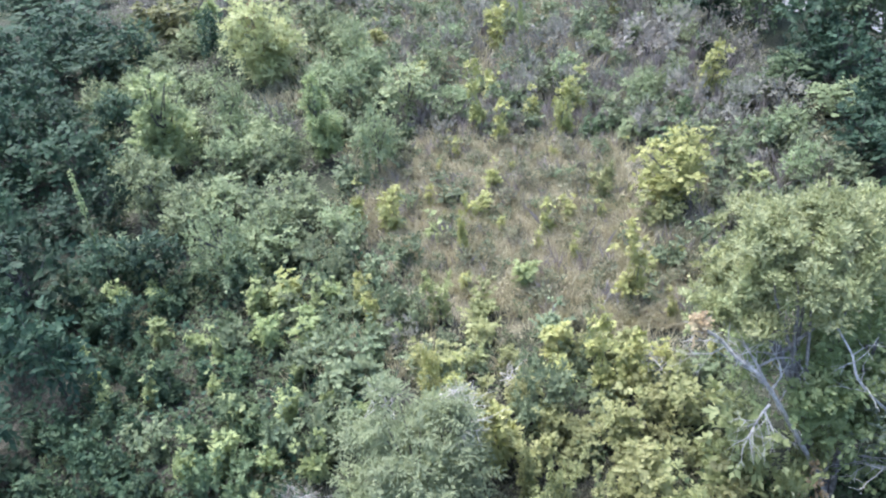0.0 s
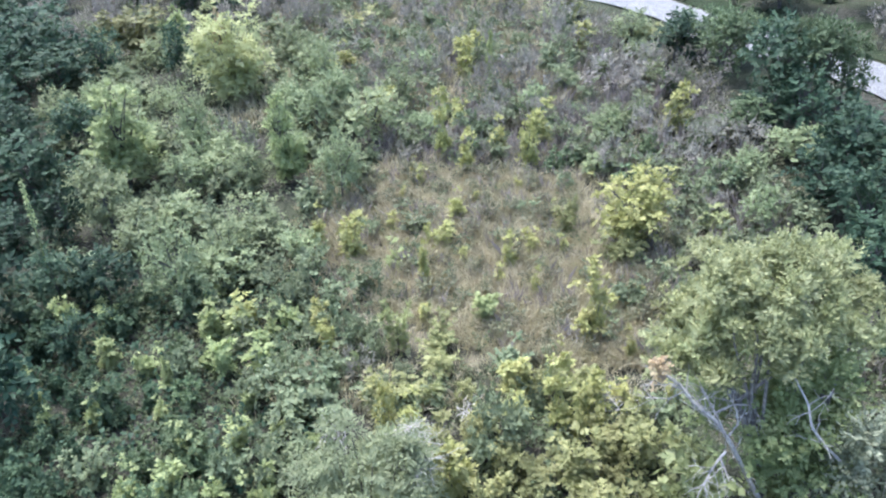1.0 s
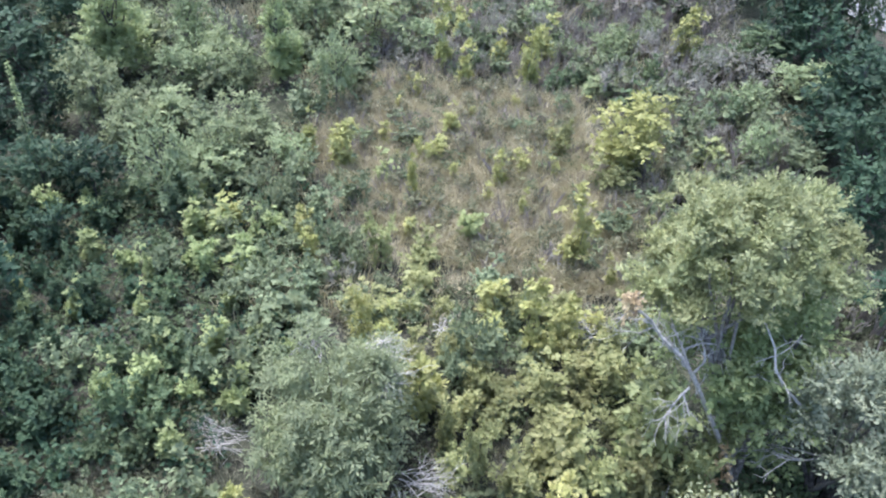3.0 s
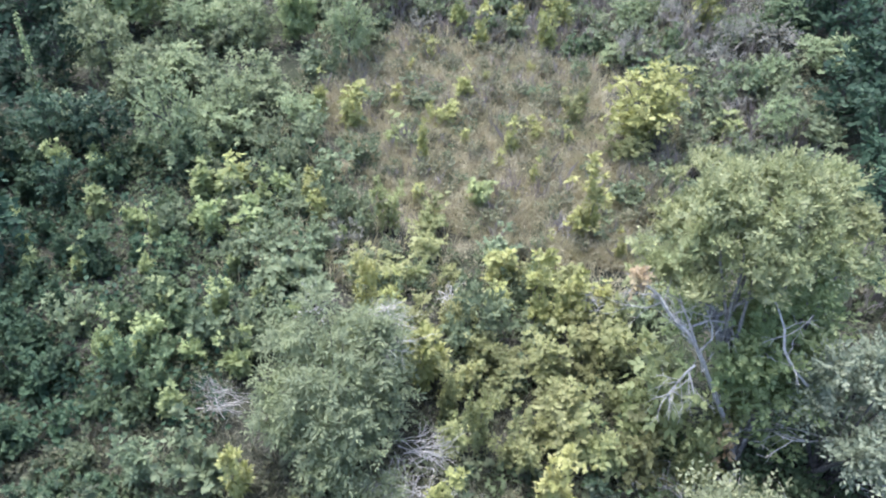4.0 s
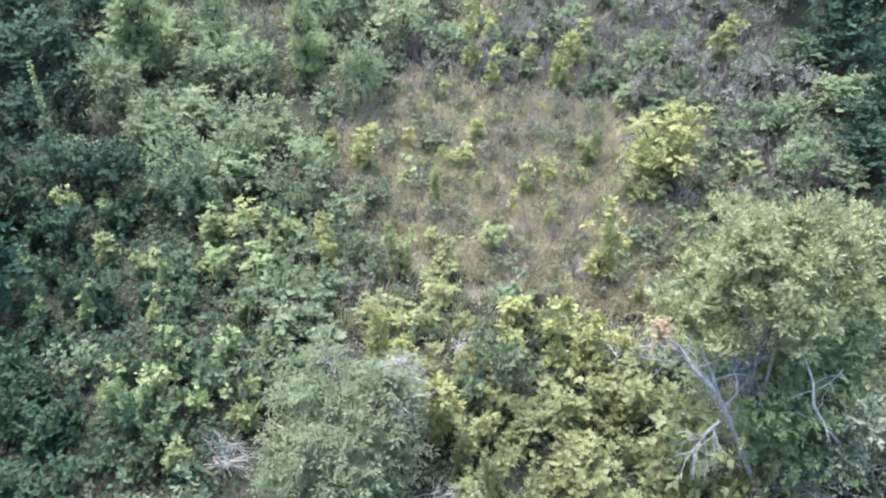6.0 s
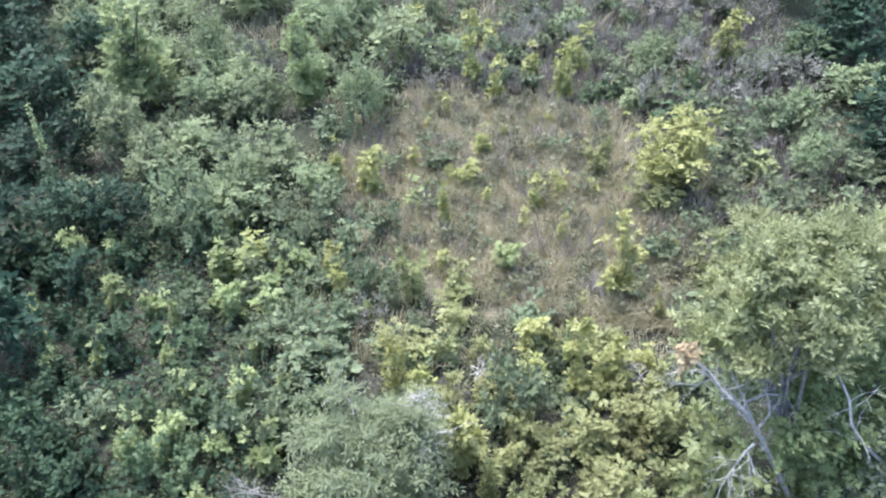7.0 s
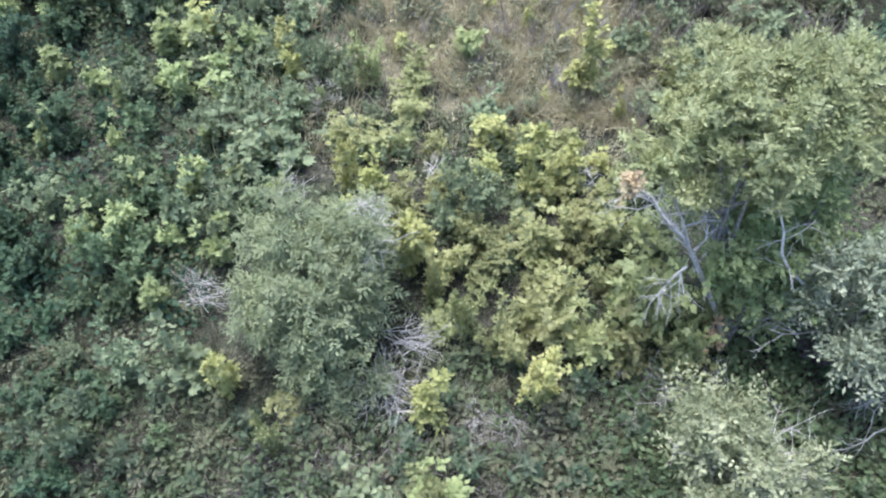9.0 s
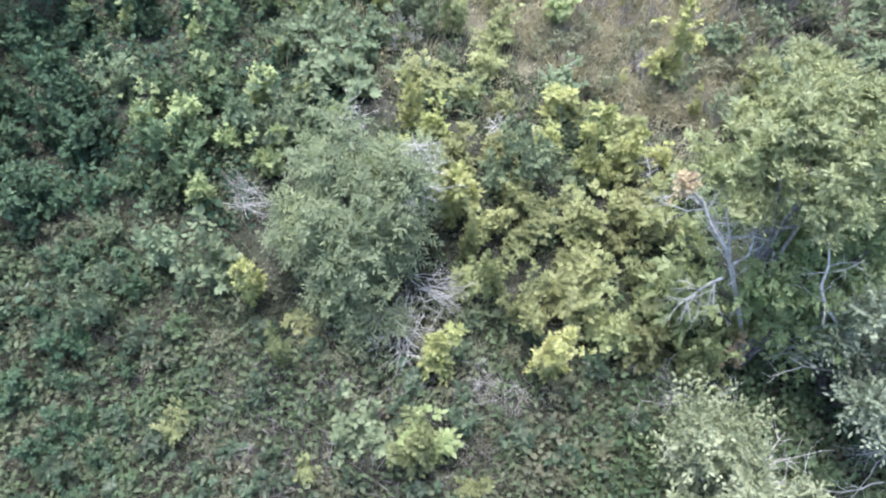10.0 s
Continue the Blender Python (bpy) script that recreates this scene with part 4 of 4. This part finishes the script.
fill(GREY, [(7, 52), (13, 41), (18, 31), (26, 17), (40, 28), (28, 60)], 2.8, 1.2, 2.4, 0.8, 0.6)
fill(SOFT, [(7, 52), (13, 41), (18, 31), (26, 17), (40, 28), (28, 60)], 3.4, 1.0, 2.0, 0.6, 0.7)


# ---- what nobody could count ----
def scatter(rng, x0, x1, y0, y1, n, dense):
    """Spots over a rectangle, thinned by dense(x, y)."""
    x, y = rng.uniform(x0, x1, n), rng.uniform(y0, y1, n)
    ok = (rng.uniform(size=n) < dense(x, y)) & ~on_track(x, y)
    return x[ok], y[ok]


def blades(rng, x, y, per, tall, spread, width):
    """Tufts of thin upright blades."""
    n = len(x) * per
    bx, by = np.repeat(x, per) + rng.normal(size=n) * 0.07, np.repeat(y, per) + rng.normal(size=n) * 0.07
    base = np.stack((bx, by, rise(bx, by) - 0.02), 1)
    h = np.repeat(tall * rng.uniform(0.6, 1.4, len(x)), per) * rng.uniform(0.6, 1.1, n)
    lean = rng.normal(size=(n, 2)) * spread
    tip = base + np.stack((lean[:, 0] * h, lean[:, 1] * h, h), 1)
    mid = base + np.stack((lean[:, 0] * h * 0.35, lean[:, 1] * h * 0.35, h * 0.6), 1)
    w = rng.uniform(0, 6.28, n)
    side = np.stack((np.cos(w), np.sin(w), 0 * w), 1) * (width * rng.uniform(0.6, 1.4, n))[:, None]
    v = np.stack((base - side * 0.5, base + side * 0.5, mid + side * 0.5, tip, mid - side * 0.5), 1).reshape(-1, 3)
    return v, np.arange(5 * n).reshape(n, 5)


def herbs(rng, x, y, per, radius, tall, length, width):
    """Low leafy clumps."""
    n = len(x) * per
    ways = unit(rng.normal(size=(n, 3)) + 0.6 * UP)
    size = np.repeat(rng.uniform(0.6, 1.4, len(x)), per)[:, None]
    p = np.stack((np.repeat(x, per), np.repeat(y, per), np.repeat(rise(x, y), per)), 1)
    p = p + ways * np.array((radius, radius, tall)) * size * rng.uniform(0.4, 1.0, (n, 1))
    p[:, 2] = np.maximum(p[:, 2], rise(p[:, 0], p[:, 1]) + 0.02)
    return leaf_cloud(p, ways, rng, length, width)


def stuff(name, label, category, data, mat):
    return tagged(new(name, mesh_from(name, *data, mat)), label, category, kind="stuff")


g = np.random.default_rng(77)
x, y = scatter(g, -10, 10, 8, 24, 5000, lambda x, y: inside(SCRUB, x, y) | inside(LIME_BANK, x, y) | inside(RIGHT_EDGE, x, y))
stuff("undergrowth", "low green and brownish weeds between the bushes", "undergrowth", herbs(g, x, y, 15, 0.19, 0.3, 0.105, 0.065), L_HERB)
x, y = scatter(g, -9, 10, -2.5, 8.8, 7600, lambda x, y: (0.2 + 0.8 * patchy(x, y)) * np.where(y < 2.6, np.clip(0.75 - 0.16 * (2.6 - y), 0, 1), inside(FRONT, x, y)))
stuff("undergrowth", "patchy brownish green weeds on open soil", "undergrowth", herbs(g, x, y, 13, 0.22, 0.36, 0.135, 0.075), L_HERB)
x, y = scatter(g, 2.0, 11, 3, 9.5, 1900, lambda x, y: np.clip(0.15 + 0.35 * (x - 2.6) - 0.2 * patchy(y, x), 0.05, 1))
stuff("undergrowth", "knee-high green leafy growth below the large tree", "undergrowth", herbs(g, x, y, 17, 0.25, 0.46, 0.125, 0.08), L_UNDER)
x, y = scatter(g, -9, 8, 2.5, 8.8, 3000, lambda x, y: 1.1 - patchy(x, y))
stuff("rough_grass", "rough olive grass and straw between weeds", "grass", blades(g, x, y, 12, 0.28, 0.55, 0.012), B_OLIVE)
# shade in the gaps between bushes is put into this undergrowth's dark colour
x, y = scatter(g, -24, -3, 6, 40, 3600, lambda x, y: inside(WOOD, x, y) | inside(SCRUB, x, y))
stuff("undergrowth", "leafy undergrowth of the thicket, gap shade put into its deep green", "undergrowth", herbs(g, x, y, 14, 0.34, 0.5, 0.16, 0.10), L_DEEP)
x, y = scatter(g, -21, -2, 15, 40, 2600, lambda x, y: inside(YOUNG_WOOD, x, y))
stuff("undergrowth", "pale green weeds between the young trees", "undergrowth", herbs(g, x, y, 14, 0.34, 0.5, 0.16, 0.08), L_MID)
x, y = scatter(g, -10, 5, 28, 48, 2600, lambda x, y: 0.85 + 0 * x)
stuff("dry_grass", "pale dry grass on the upper slope", "grass", blades(g, x, y, 9, 0.6, 0.4, 0.03), B_TAN)
x, y = scatter(g, -20, 12, 17, 46, 4400, lambda x, y: inside(GREY_SLOPE, x, y) | ((x > 7.5) & (x < 10.5) & (y > 19) & (y < 33)) | ((y > 36) & (x > -19)))
stuff("undergrowth", "low green weeds on the open slope", "undergrowth", herbs(g, x, y, 16, 0.28, 0.32, 0.15, 0.07), L_WEED)
x, y = scatter(g, -5, 7, 12.5, 25, 10000, lambda x, y: np.where(inside(MEADOW, x, y), 1.0, 0.12))
stuff("dry_grass", "tall tan dry grass of the open meadow", "grass", blades(g, x, y, 9, 0.4, 0.45, 0.015), B_TAN)
x, y = scatter(g, -5, 7, 12.5, 25, 3600, lambda x, y: np.where(inside(MEADOW, x, y), 0.9, 0.12))
stuff("dry_weeds", "dull olive weeds scattered through the dry meadow", "weeds", herbs(g, x[::2], y[::2] + 0.2, 18, 0.17, 0.26, 0.09, 0.045), L_WEED)
stuff("dry_weeds", "pale tan and olive dry weeds in the meadow", "weeds", herbs(g, x, y, 26, 0.16, 0.36, 0.12, 0.017), B_TAN)
x, y = scatter(g, -6, 11, 12, 42, 7500, lambda x, y: np.where(inside(GREY_SLOPE, x, y), 0.5, np.where(inside(RIGHT_EDGE, x, y), 0.5, np.where(inside(MEADOW, x, y), 0.28, 0.0))))
stuff("dry_herbs", "greyish mauve dry herb stalks", "herbs", blades(g, x, y, 10, 0.58, 0.25, 0.026), B_MAUVE)
x, y = scatter(g, -7, 6, 3, 10, 2000, lambda x, y: 0.7 + 0 * x)
stuff("dry_herbs", "brownish dry stalks among low weeds", "herbs", blades(g, x, y, 10, 0.27, 0.5, 0.011), B_OLIVE)
x, y = scatter(g, -3.2, 2.6, 3.4, 7.6, 620, lambda x, y: np.clip(1.15 - ((x + 0.4) / 2.8) ** 2 - ((y - 5.6) / 2.0) ** 2, 0, 1))
stuff("dry_herbs", "straw-coloured and greyish dry stalks on open ground", "herbs", blades(g, x, y, 12, 0.34, 0.5, 0.014), B_MAUVE)
x, y = scatter(g, -45, 40, 20, 110, 3000, lambda x, y: np.where(((x > -27) & (y > 38)) | (0.877 * x + 0.481 * y > 29.6), 0.9, 0.0))
stuff("far_grass", "rough grass and weeds far off", "grass", blades(g, x, y, 10, 0.5, 0.4, 0.07), B_OLIVE)
